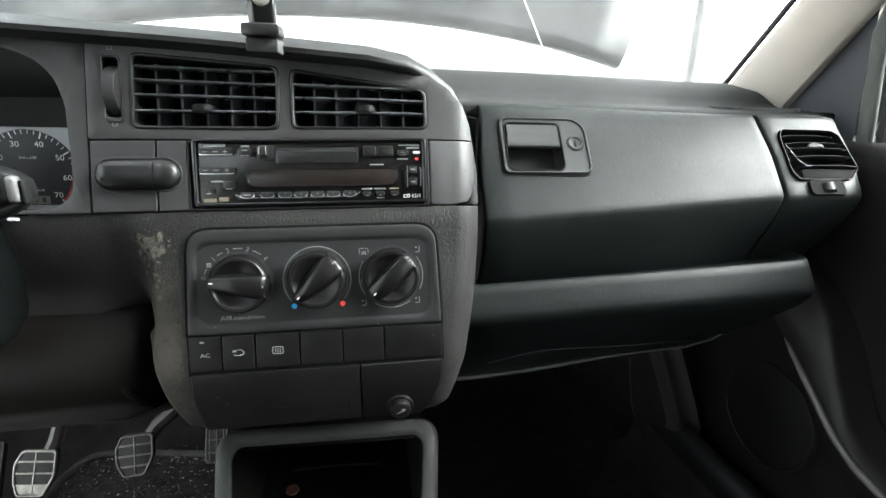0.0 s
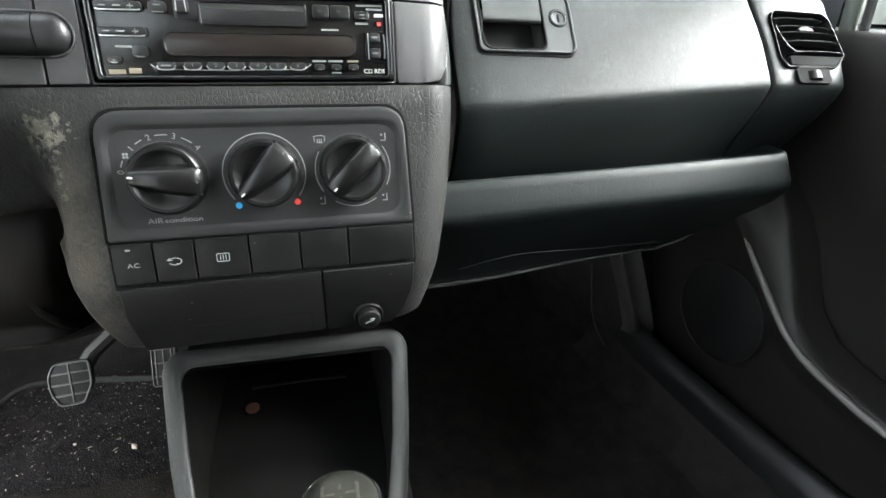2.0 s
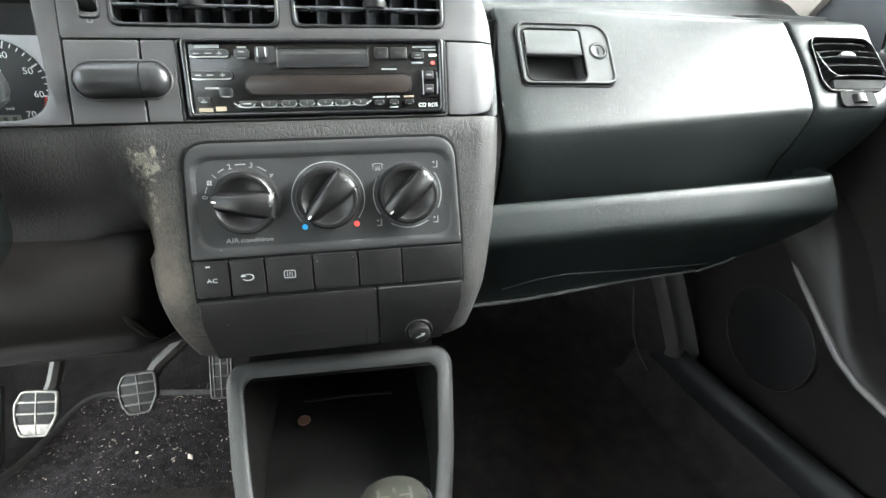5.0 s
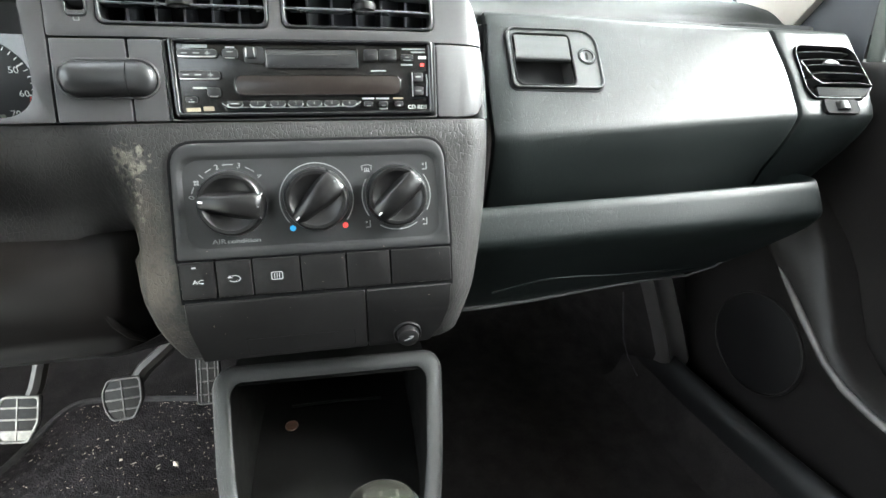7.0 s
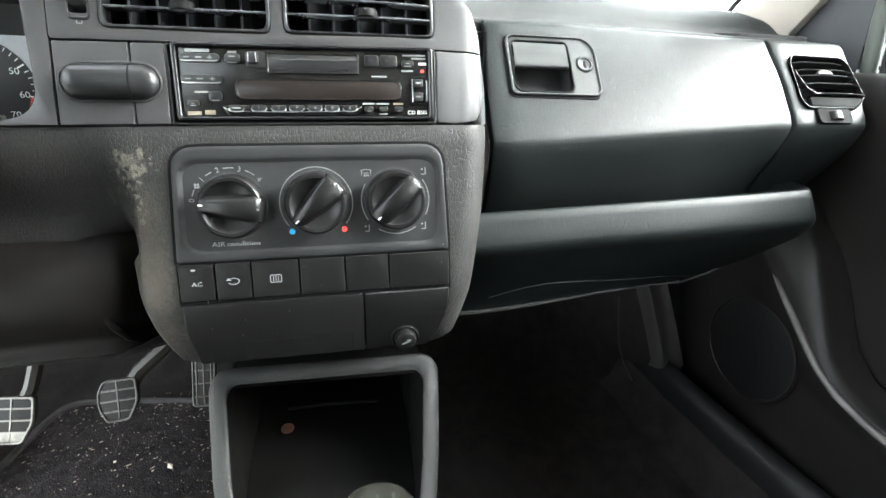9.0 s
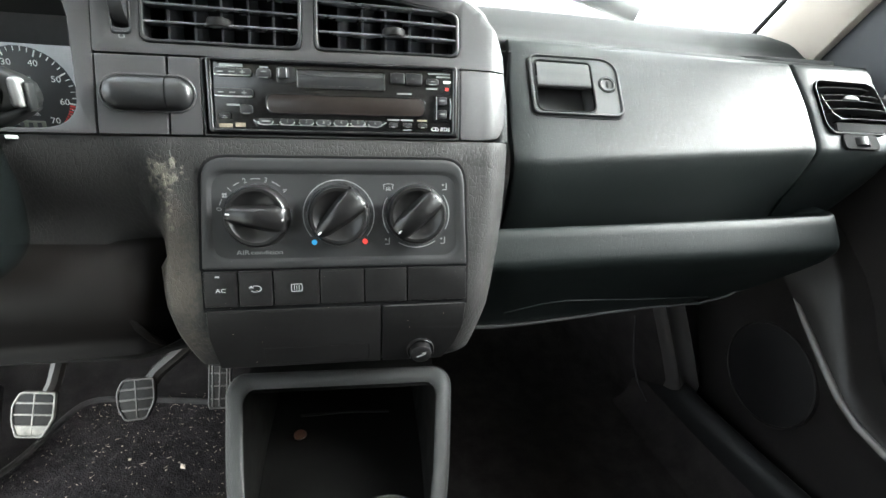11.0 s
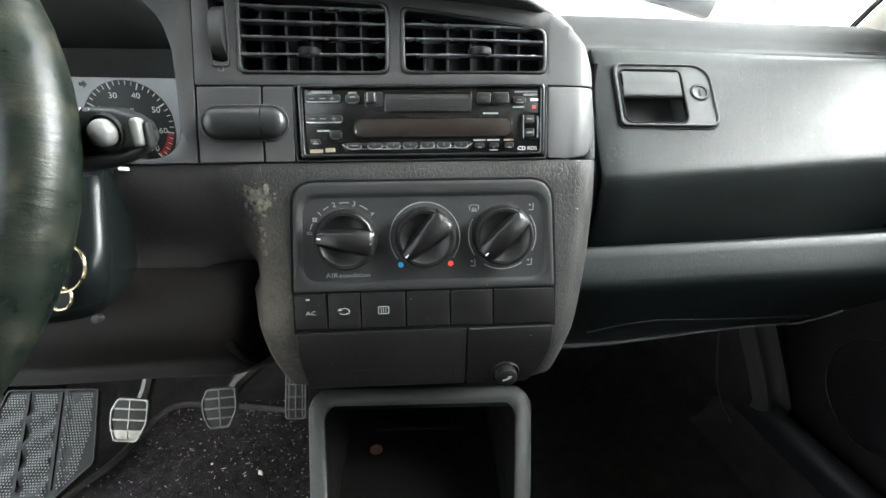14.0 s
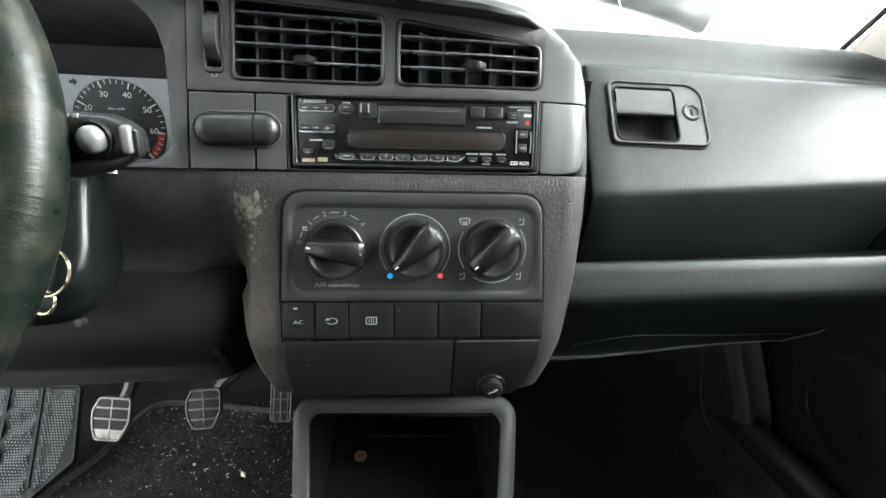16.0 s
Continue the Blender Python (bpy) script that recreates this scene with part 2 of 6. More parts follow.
rim_n = bump_at(rim_nt, rim_fold.outputs["Fac"], 0.20, 0.003)
rim_nt.links.new(bump_at(rim_nt, rim_pore.outputs["Fac"], 0.25, 0.0004, rim_n), rim_p.inputs["Normal"])
rim_nt.links.new(ramp_at(rim_nt, rim_wear.outputs["Fac"], [(0.42, (0.0022, 0.0032, 0.0026)), (0.56, (0.0046, 0.0053, 0.0042)), (0.70, (0.013, 0.0122, 0.0088))]).outputs["Color"], rim_p.inputs["Base Color"])
rim_nt.links.new(span_at(rim_nt, rim_wear.outputs["Fac"], 0.25, 0.36).outputs["Result"], rim_p.inputs["Roughness"])
rim_p.inputs["Specular IOR Level"].default_value = 0.115
COLUMN = surface("column_cover_plastic", (0.0022, 0.0027, 0.0027), 0.2, 0.2, 14, 1300, 0.05, 0.0002, spec=0.07)
STALKBLACK = surface("stalk_black_plastic", (0.005, 0.0053, 0.0053), 0.36, 0.2, 14, 1300, 0.05, 0.0002, spec=0.28)
CONSOLE = leather("grained_console_plastic", (0.0150, 0.0150, 0.0148), 0.44, 520, 0.4, 0.0006, spec=0.26)
GLASS = glassy("windscreen_glass")
CLIMATEKNOB = surface("climate_knob_plastic", (0.0034, 0.0032, 0.0033), 0.36, 0.2, 12, 1500, 0.02, 0.0001, spec=0.28)


# ---- mesh helpers ----
def thing(name, label, category, m=None, group="", kind=""):
    ob = new(name)
    ob.empty_display_size = 0.02
    if m is not None:
        ob.matrix_world = m
    return tagged(ob, label, category, group, kind)


def to_mesh(bm, name, mat, flat=False, sharp=38, mm=False):
    if mm:
        bmesh.ops.scale(bm, vec=(0.001, 0.001, 0.001), verts=bm.verts)
    me = bpy.data.meshes.new(name)
    bm.to_mesh(me)
    bm.free()
    me.materials.append(mat)
    if not flat:
        me.polygons.foreach_set("use_smooth", [True] * len(me.polygons))
        me.set_sharp_from_angle(angle=radians(sharp))
    return me


def part(name, bm, mat, parent, label="", m=None, flat=False, sharp=38, mm=True):
    ob = new(name, to_mesh(bm, name, mat, flat, sharp, mm))
    ob.parent = parent
    if m is not None:
        ob.matrix_local = m
    if label:
        ob["label"] = label
    return ob


def solo(name, bm, mat, label, category, kind="", group="", m=None, flat=False, sharp=38):
    ob = new(name, to_mesh(bm, name, mat, flat, sharp))
    if m is not None:
        ob.matrix_world = m
    return tagged(ob, label, category, group, kind)


def rrect(x0, x1, y0, y1, r, n=5):
    """Counter-clockwise rounded rectangle. r: one radius, or four from the lower left round."""
    rs = [r] * 4 if isinstance(r, (int, float)) else r
    out = []
    for (cx, cy, a), q in zip(((x0, y0, 180), (x1, y0, 270), (x1, y1, 0), (x0, y1, 90)), rs):
        ox, oy = cx + (q if cx == x0 else -q), cy + (q if cy == y0 else -q)
        out += [(ox + q * math.cos(radians(a + 90 * i / n)), oy + q * math.sin(radians(a + 90 * i / n))) for i in range(n + 1)]
    return out


def rounded(points, r, n=4):
    """A closed outline with every corner rounded by about r."""
    out, k = [], len(points)
    for i in range(k):
        p, a, b = Vector(points[i]), Vector(points[i - 1]), Vector(points[(i + 1) % k])
        da, db = min(r, (a - p).length * 0.49), min(r, (b - p).length * 0.49)
        s, e = p + (a - p).normalized() * da, p + (b - p).normalized() * db
        for j in range(n + 1):
            t = j / n
            out.append(tuple((1 - t) ** 2 * s + 2 * t * (1 - t) * p + t * t * e))
    return out


def circle(cx, cy, r, n=32, ry=None):
    return [(cx + r * math.cos(2 * math.pi * i / n), cy + (ry or r) * math.sin(2 * math.pi * i / n)) for i in range(n)]


def slab(loop, w0, w1, bevel=0.6, seg=2, holes=()):
    """A plate from w0 up to w1 with that outline, with rounded front edges and openings."""
    bm = bmesh.new()
    edges = []
    for lp in (loop, *holes):
        vs = [bm.verts.new((x, y, w1)) for x, y in lp]
        edges += [bm.edges.new((vs[i - 1], vs[i])) for i in range(len(vs))]
    if holes:
        bmesh.ops.triangle_fill(bm, use_beauty=True, use_dissolve=False, edges=edges, normal=(0, 0, 1))
    else:
        bm.faces.new(list(bm.verts))
    for f in bm.faces:
        f.normal_update()
        if f.normal.z < 0:
            f.normal_flip()
    rim = [e for e in bm.edges if len(e.link_faces) == 1]
    ext = bmesh.ops.extrude_edge_only(bm, edges=rim)
    for v in ext["geom"]:
        if isinstance(v, bmesh.types.BMVert):
            v.co.z = w0
    if bevel:
        front = [e for e in bm.edges if abs(e.verts[0].co.z - w1) < 1e-6 and abs(e.verts[1].co.z - w1) < 1e-6
                 and any(abs(f.normal.z) < 0.5 or f.calc_area() == 0 for f in e.link_faces) or e in rim]
        bmesh.ops.bevel(bm, geom=list(set(front)), offset=bevel, segments=seg, profile=0.5, affect="EDGES", clamp_overlap=True)
    bmesh.ops.recalc_face_normals(bm, faces=bm.faces)
    return bm


def ring(outer, inner, w0, w1, bevel=0.5):
    """A frame between two outlines of the same number of points, with a rounded face."""
    bm, k = bmesh.new(), len(outer)
    rows = []
    for t, w in ((0.0, w0), (0.0, w1 - bevel), (0.12, w1 - bevel * 0.3), (0.3, w1), (0.7, w1), (0.88, w1 - bevel * 0.3), (1.0, w1 - bevel), (1.0, w0)):
        rows.append([bm.verts.new((o[0] + (i[0] - o[0]) * t, o[1] + (i[1] - o[1]) * t, w)) for o, i in zip(outer, inner)])
    for a, b in zip(rows, rows[1:]):
        for i in range(k):
            bm.faces.new((a[i - 1], a[i], b[i], b[i - 1]))
    return bm


def loft(sections, closed=False, caps=False, loop=False):
    """Quads between successive sections of equal length. closed: each section is a loop; loop: the last joins the first."""
    bm = bmesh.new()
    rows = [[bm.verts.new(p) for p in s] for s in sections]
    pairs = list(zip(rows, rows[1:])) + ([(rows[-1], rows[0])] if loop else [])
    for a, b in pairs:
        for i in range(0 if closed else 1, len(a)):
            bm.faces.new((a[i - 1], a[i], b[i], b[i - 1]))
    if caps and closed:
        bm.faces.new(rows[0])
        bm.faces.new(rows[-1])
    bmesh.ops.recalc_face_normals(bm, faces=bm.faces)
    return bm


def tube(points, r, n=8, radii=None, closed=False):
    """A round bar along points."""
    pts = [Vector(p) for p in points]
    secs = []
    for i, p in enumerate(pts):
        a = pts[i - 1] if i or closed else p
        b = pts[(i + 1) % len(pts)] if i + 1 < len(pts) or closed else p
        q = (b - a).to_track_quat("Z", "Y")
        rr = radii[i] if radii else r
        secs.append([p + q @ Vector((rr * math.cos(2 * math.pi * j / n), rr * math.sin(2 * math.pi * j / n), 0)) for j in range(n)])
    return loft(secs, closed=True, caps=not closed, loop=closed)


def lathe(profile, n=32, cx=0.0, cy=0.0):
    """Turned about the local z axis: rows of radius and height."""
    secs = [[(cx + max(r, 1e-4) * math.cos(2 * math.pi * j / n), cy + max(r, 1e-4) * math.sin(2 * math.pi * j / n), h) for j in range(n)] for r, h in profile]
    return loft(secs, closed=True, caps=True)


def box(x0, x1, y0, y1, z0, z1, bevel=0.0, seg=2):
    bm = bmesh.new()
    bmesh.ops.create_cube(bm, size=1.0)
    for v in bm.verts:
        v.co = Vector((x0 + (v.co.x + 0.5) * (x1 - x0), y0 + (v.co.y + 0.5) * (y1 - y0), z0 + (v.co.z + 0.5) * (z1 - z0)))
    if bevel:
        bmesh.ops.bevel(bm, geom=list(bm.edges), offset=bevel, segments=seg, profile=0.5, affect="EDGES", clamp_overlap=True)
    return bm


def merged(*parts):
    """One bmesh out of several."""
    out = bmesh.new()
    for b in parts:
        me = bpy.data.meshes.new("tmp")
        b.to_mesh(me)
        b.free()
        out.from_mesh(me)
        bpy.data.meshes.remove(me)
    return out


def lettering(text, size, x, y, w, turn=0.0, lift=0.15, squeeze=1.0):
    """Raised letters centred on (x, y) as a bmesh, in the same unit as size."""
    cu = bpy.data.curves.new("letters", "FONT")
    cu.body, cu.size, cu.align_x, cu.align_y, cu.extrude = text, size, "CENTER", "CENTER", lift
    cu.resolution_u = 3
    ob = bpy.data.objects.new("letters", cu)
    me = bpy.data.meshes.new_from_object(ob)
    bm = bmesh.new()
    bm.from_mesh(me)
    bpy.data.objects.remove(ob)
    bpy.data.curves.remove(cu)
    bpy.data.meshes.remove(me)
    bmesh.ops.scale(bm, vec=(squeeze, 1, 1), verts=bm.verts)
    bmesh.ops.transform(bm, matrix=Matrix.Translation((x, y, w)) @ Matrix.Rotation(radians(turn), 4, "Z"), verts=bm.verts)
    return bm


def arc_band(cx, cy, r, width, a0, a1, w0, w1, n=24):
    """A flat printed arc between two angles."""
    out = [(cx + (r + width / 2) * math.cos(radians(a0 + (a1 - a0) * i / n)), cy + (r + width / 2) * math.sin(radians(a0 + (a1 - a0) * i / n))) for i in range(n + 1)]
    inn = [(cx + (r - width / 2) * math.cos(radians(a0 + (a1 - a0) * i / n)), cy + (r - width / 2) * math.sin(radians(a0 + (a1 - a0) * i / n))) for i in range(n + 1)]
    return loft([[(x, y, w1) for x, y in out], [(x, y, w1) for x, y in inn]])


def smooth01(s):
    s = min(1.0, max(0.0, s))
    return s * s * (3 - 2 * s)


def along(table, x):
    """Straight-line reading of a short table of (x, value)."""
    if x <= table[0][0]:
        return table[0][1]
    for (a, fa), (b, fb) in zip(table, table[1:]):
        if x <= b:
            return fa + (fb - fa) * (x - a) / (b - a)
    return table[-1][1]


# the leaning plane of the centre stack: u across, v up the slope, w towards the seats
STACK_M = Matrix.Translation((0, 0.0125, 0.587)) @ Matrix.Rotation(radians(76.34), 4, "X") @ Matrix.Rotation(radians(1.1), 4, "Z")

# ---- the shell of the car ----
DOOR_X = 0.66


def windscreen_line(s):
    """The right inner edge of the windscreen, from its foot (s = 0) towards the roof (s = 1)."""
    return Vector((0.616, 0.36, 0.676)).lerp(Vector((0.412, -0.28, 1.05)), s)


floor_bm = loft([[(x, y, z) for y, z in ((-1.32, 0.0), (0.46, 0.0), (0.52, 0.02), (0.62, 0.12), (0.78, 0.30), (0.80, 0.55))] for x in (-0.74, -0.3, 0.3, 0.74)])
floor = solo("floor", floor_bm, CARPET, "dark worn carpet over the car floor", "floor", "structure")

roof_bm = box(-0.64, 0.64, -1.32, -0.28, 1.05, 1.09, 0.01)
ceiling = solo("ceiling", roof_bm, BEIGE, "beige cloth roof lining", "ceiling", "structure")
back_bm = box(-0.76, 0.76, -1.36, -1.30, -0.02, 1.10, 0.005)
wall_back = solo("wall_back", back_bm, DOORSKIN, "plain dark rear end of the cabin", "wall", "structure")
fire_bm = box(-0.74, 0.74, 0.80, 0.84, 0.25, 0.66, 0.004)
wall_front = solo("wall_front", fire_bm, CARPET, "dark bulkhead lining ahead of the pedals", "wall", "structure")


def side_wall(sign, name, low, post):
    """low: where the lower side begins; post: where the door post stands. On the driver's side both doors stand open."""
    bm = merged(box(min(sign * 0.70, sign * 0.75), max(sign * 0.70, sign * 0.75), low, 0.82, -0.02, 0.56, 0.004),
                box(min(sign * 0.60, sign * 0.70), max(sign * 0.60, sign * 0.70), -1.30, post, 0.0, 1.06, 0.01),
                box(min(sign * 0.60, sign * 0.64), max(sign * 0.60, sign * 0.64), -1.3, -0.28, 1.02, 1.07, 0.005))
    return solo(name, bm, DOORSKIN, "dark inner side of the car body", "wall", "structure")


wall_right = side_wall(1, "wall_right", -1.3, -0.74)
wall_left = side_wall(-1, "wall_left", 0.36, -1.18)


def pillar(sign):
    """The beige cover of a front roof pillar: a rounded strip from the dashboard's end to the roof."""
    inner0, inner1 = windscreen_line(-0.06), windscreen_line(1.0)
    outer0, outer1 = Vector((0.637, 0.275, 0.626)), Vector((0.500, -0.262, 1.088))
    secs = []
    for i in range(9):
        s = i / 8
        a, b = inner0.lerp(inner1, s), outer0.lerp(outer1, s)
        across = b - a
        inward = Vector((-0.75, -0.45, -0.2)).normalized()
        row = []
        for t, lift in ((-0.02, -0.012), (0.0, 0.0), (0.08, 0.008), (0.25, 0.013), (0.5, 0.015), (0.75, 0.013), (0.93, 0.007), (1.0, -0.002), (1.01, -0.03)):
            p = a + across * t + inward * lift
            row.append((sign * p.x, p.y, p.z))
        secs.append(row)
    ob = solo("pillar_trim", loft(secs), BEIGE, "light beige plastic trim on the windscreen pillar", "pillar trim", "structure")
    seal = [windscreen_line(s) + Vector((-0.004, 0.004, 0.004)) for s in (-0.06, 0.3, 0.7, 1.0)]
    part("rubber_seal", tube([(sign * p.x, p.y, p.z) for p in seal], 0.004, 6), BLACK, ob, "black rubber windscreen seal", mm=False)
    return ob


pillar(1)
pillar(-1)

foot, head = windscreen_line(-0.1), windscreen_line(1.0)
ws = loft([[(sx * p.x, p.y + 0.015, p.z + 0.006) for sx in (-1, 1)] for p in (foot, head)])
windscreen = solo("windscreen", ws, GLASS, "clear raked windscreen glass", "windscreen", "structure", flat=True)
solid = windscreen.modifiers.new("thickness", "SOLIDIFY")
solid.thickness = 0.003
windscreen.visible_shadow = False

# ---- dashboard pad and panels ----
dashboard = thing("dashboard", "black grained plastic car dashboard with scuffs", "dashboard", Matrix.Translation((0, 0, 0)))

CROWN = [(-0.66, 0.700), (-0.40, 0.697), (-0.22, 0.692), (-0.105, 0.688), (-0.022, 0.684), (0.045, 0.680), (0.076, 0.6755), (0.096, 0.667), (0.115, 0.653),
         (0.126, 0.634), (0.1325, 0.610), (0.1365, 0.585), (0.138, 0.558)]


def fascia_y(z):
    return 0.0125 + 0.243 * (z - 0.587)


def crown_sections():
    secs, k = [], len(CROWN)
    for i, (x, z) in enumerate(CROWN):
        a, b = Vector(CROWN[max(0, i - 1)]), Vector(CROWN[min(k - 1, i + 1)])
        t = (b - a).normalized()
        nrm = Vector((-t.y, t.x))
        side = smooth01((x - 0.05) / 0.08)
        yf = fascia_y(z) + 0.020 * side
        over = 0.016 * (1 - side) + 0.002
        row = []
        for n, y in ((-0.018, yf + 0.012), (-0.013, yf - over * 0.4), (-0.009, yf - over), (-0.0055, yf - over * 1.02), (-0.003, yf - over * 0.7), (0.0005, yf + 0.004),
                     (0.0045 - 0.003 * side, yf + 0.024), (0.0065 - 0.005 * side, yf + 0.048), (0.005 - 0.005 * side, 0.13), (-0.001, 0.22), (-0.012, 0.33), (-0.03, 0.43)):
            p = Vector((x, z)) + nrm * n
            row.append((p.x, y, p.y))
        secs.append(row)
    return secs


part("brow_pad", loft(crown_sections()), SOFT, dashboard, "soft grained pad over the instruments", mm=False, sharp=60)

# ledge and raised roll ahead of the glovebox, dying away at the pillar
secs = []
for x in (0.10, 0.14, 0.25, 0.36, 0.45, 0.52, 0.55, 0.57, 0.585, 0.60, 0.66):
    h = 1 - smooth01((x - 0.535) / 0.055)
    drop = -0.012 * smooth01((x - 0.15) / 0.45)
    cut = smooth01((x - 0.555) / 0.06)
    row = [(x, y + (0.180 - y) * cut, z + drop * 0.3) for y, z in ((0.1185, 0.630), (0.119, 0.6375), (0.121, 0.6405), (0.150, 0.6435), (0.172, 0.6445))]
    for y, z in ((0.184, 0.648), (0.196, 0.657), (0.207, 0.667), (0.220, 0.674), (0.238, 0.678), (0.262, 0.679), (0.33, 0.676), (0.43, 0.668)):
        row.append((x, y, 0.644 + drop * 0.4 + (z - 0.644) * h))
    secs.append(row)
part("passenger_ledge", loft(secs), LEDGE, dashboard, "pale-lit grained ledge and rounded roll", mm=False, sharp=60)

# the side demister insert by the pillar
part("demister_insert", slab(rounded([(0.445, 0.205), (0.465, 0.155), (0.555, 0.155), (0.585, 0.18), (0.60, 0.25), (0.56, 0.25), (0.52, 0.222)], 0.006), 0.630, 0.6448, 0.0015),
     BLACK, dashboard, "black side demister grille", mm=False)

# the skin round the climate controls: a swollen face that falls away at both sides and below
U0 = [(-215, -101), (-205, -107), (-190, -114), (-175, -118), (-150, -122), (-105, -121), (-60, -117), (-30, -114)]
U1 = [(-215, 84), (-190, 92), (-165, 99), (-130, 105), (-105, 109), (-60, 113), (-30, 114)]
FALL = [(-215, 80), (-130, 74), (-115, 52), (-100, 35), (-80, 22), (-60, 12), (-45, 6), (-31, 2), (-25, 0)]


def front_w(v):
    return 0.0 if v > -152 else -20 * ((-152 - v) / 56) ** 1.5


secs = []
vs = [-29.5, -36, -45, -55, -65, -75, -85, -95, -105, -115, -125, -135, -145, -155, -165, -175, -185, -195, -205, -211, -214.5]
for v in vs:
    u0, u1, fall = along(U0, v), along(U1, v), along(FALL, v)
    fw = front_w(v) - (0 if v > -206 else (-206 - v) * 1.6) - (0.0 if v < -33 else 1.5 * (v + 33) / 4)
    left_w = along([(-215, 10), (-175, 14), (-105, 20), (-60, 34), (-30, 55)], v)
    row = []
    for u in (-340, -300, -260, -220, -190, -175):
        row.append((u, v, fw - min(fall, 28)))
    for j in range(11):
        s = 1 - j / 10
        row.append((u0 - left_w * s, v, fw - fall * (1 - math.sqrt(max(0.0, 1 - s * s)) if fall > 60 else smooth01(s))))
    k = -2.0 if -122 < v < -48 else 1.0
    row += [(-80, v, fw + 0.4 * k), (-40, v, fw + 0.8 * k), (0, v, fw + k), (40, v, fw + 0.8 * k), (80, v, fw + 0.4 * k)]
    depth = 95
    for j in range(11):
        a = radians(90 * j / 10)
        row.append((u1 + 25 * math.sin(a), v, fw - 34 * (1 - math.cos(a))))
    row += [(u1 + 26, v, fw - 60), (u1 + 25, v, fw - depth)]
    secs.append(row)
part("console_skin", loft(secs), STACK, dashboard, "rubbed grained skin with a pale scuff", m=STACK_M, sharp=70)

# fascia of the vents and the radio, bending away at its passenger end


def bend(bm, cuts=(50, 62, 72, 80, 88, 95, 102, 108, 113, 118, 122, 126, 129, 131)):
    for c in cuts:
        bmesh.ops.bisect_plane(bm, geom=list(bm.verts) + list(bm.edges) + list(bm.faces), plane_co=(c, 0, 0), plane_no=(1, 0, 0))
    for v in bm.verts:
        u = v.co.x
        if u > 45:
            v.co.z -= 7 * ((u - 45) / 85) ** 1.8 + (0 if u < 118 else 8 * ((u - 118) / 14) ** 2)
    return bm


VENT_L = rounded([(-129.5, 33.0), (-22.8, 32.0), (-21.4, 81.0), (-127.6, 89.5)], 6)
VENT_R = rounded([(-14.6, 32.5), (92.5, 32.5), (92.2, 64.5), (-14.1, 79.5)], 6)
WHEEL_SLOT = rrect(-145.8, -135.0, 41.5, 86.5, 2.5)
outer = rounded([(-159.3, 26.0), (131.5, 25.2), (129, 38), (122, 54), (109.5, 67), (94, 75.5), (68, 80.5), (-18, 89.0), (-100, 95.2), (-156.8, 98.5)], 2.0)
part("vent_fascia", bend(slab(outer, -14, 0, 1.0, 2, (VENT_L, VENT_R, WHEEL_SLOT))), FASCIA, dashboard, "satin dark grey air vent panel", m=STACK_M)
outer = rounded([(93.2, -28.0), (112, -28.2), (126, -26), (132.0, -17), (133.5, 0), (131.8, 24.2), (92.8, 24.6)], 3.0)
part("radio_cheek", bend(slab(outer, -14, 0, 1.2, 3)), FASCIA, dashboard, "satin grey end piece beside the radio", m=STACK_M)
part("switch_blank", slab(rounded([(-160.2, -28.4), (-115.3, -28.4), (-114.2, 24.6), (-158.7, 24.7)], 1.2), -14, 0, 0.8), FASCIA, dashboard, "satin grey blank panel", m=STACK_M, flat=True)
part("switch_blank", slab(rounded([(-114.0, -28.4), (-92.8, -28.3), (-92.2, 24.5), (-112.9, 24.6)], 1.2), -14, 0, 0.8), FASCIA, dashboard, "satin grey blank panel", m=STACK_M, flat=True)
part("fascia_backing", slab([(-166, -30), (122, -30), (122, 26), (105, 60), (66, 78), (-100, 92), (-158, 96)], -46, -42, 0), GAPBLACK, dashboard, m=STACK_M)
part("radio_recess", ring(rrect(-92.2, 92.4, -28.3, 25, 1.5), rrect(-90.6, 90.9, -27.2, 24.0, 1.5), -30, -0.6, 0.3), BLACK, dashboard, m=STACK_M)

# driver's lower panels
secs = []
for x, back in ((-0.70, 0), (-0.50, 0), (-0.30, 0), (-0.20, 0), (-0.160, 0), (-0.150, 0.002), (-0.142, 0.008), (-0.134, 0.018), (-0.120, 0.036), (-0.100, 0.060)):
    rise = 0.06 * max(0.0, x + 0.34)
    row = [(x, 0.105, 0.478), (x, 0.060 + back, 0.477), (x, 0.028 + back, 0.475), (x, 0.008 + back, 0.470), (x, -0.005 + back, 0.457), (x, -0.0120 + back, 0.438), (x, -0.0120 + back, 0.420), (x, -0.007 + back, 0.404 + rise * 0.5),
           (x, -0.001 + back, 0.388 + rise), (x, 0.001 + back, 0.380 + rise), (x, -0.002 + back, 0.376 + rise), (x, -0.0035 + back, 0.372 + rise), (x, 0.002 + back, 0.369 + rise), (x, 0.05 + back, 0.372 + rise), (x, 0.22, 0.40)]
    secs.append(row)
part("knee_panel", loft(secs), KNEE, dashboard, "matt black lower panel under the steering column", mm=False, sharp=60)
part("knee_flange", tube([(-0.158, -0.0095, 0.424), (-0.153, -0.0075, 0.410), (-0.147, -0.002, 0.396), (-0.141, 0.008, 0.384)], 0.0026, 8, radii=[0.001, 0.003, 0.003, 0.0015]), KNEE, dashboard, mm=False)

# lower shelf under the glovebox, swinging away towards the door


def shelf_back(x):
    return along([(0.12, 0.0), (0.494, 0.0), (0.501, 0.002), (0.506, 0.006), (0.509, 0.012), (0.510, 0.03)], x)


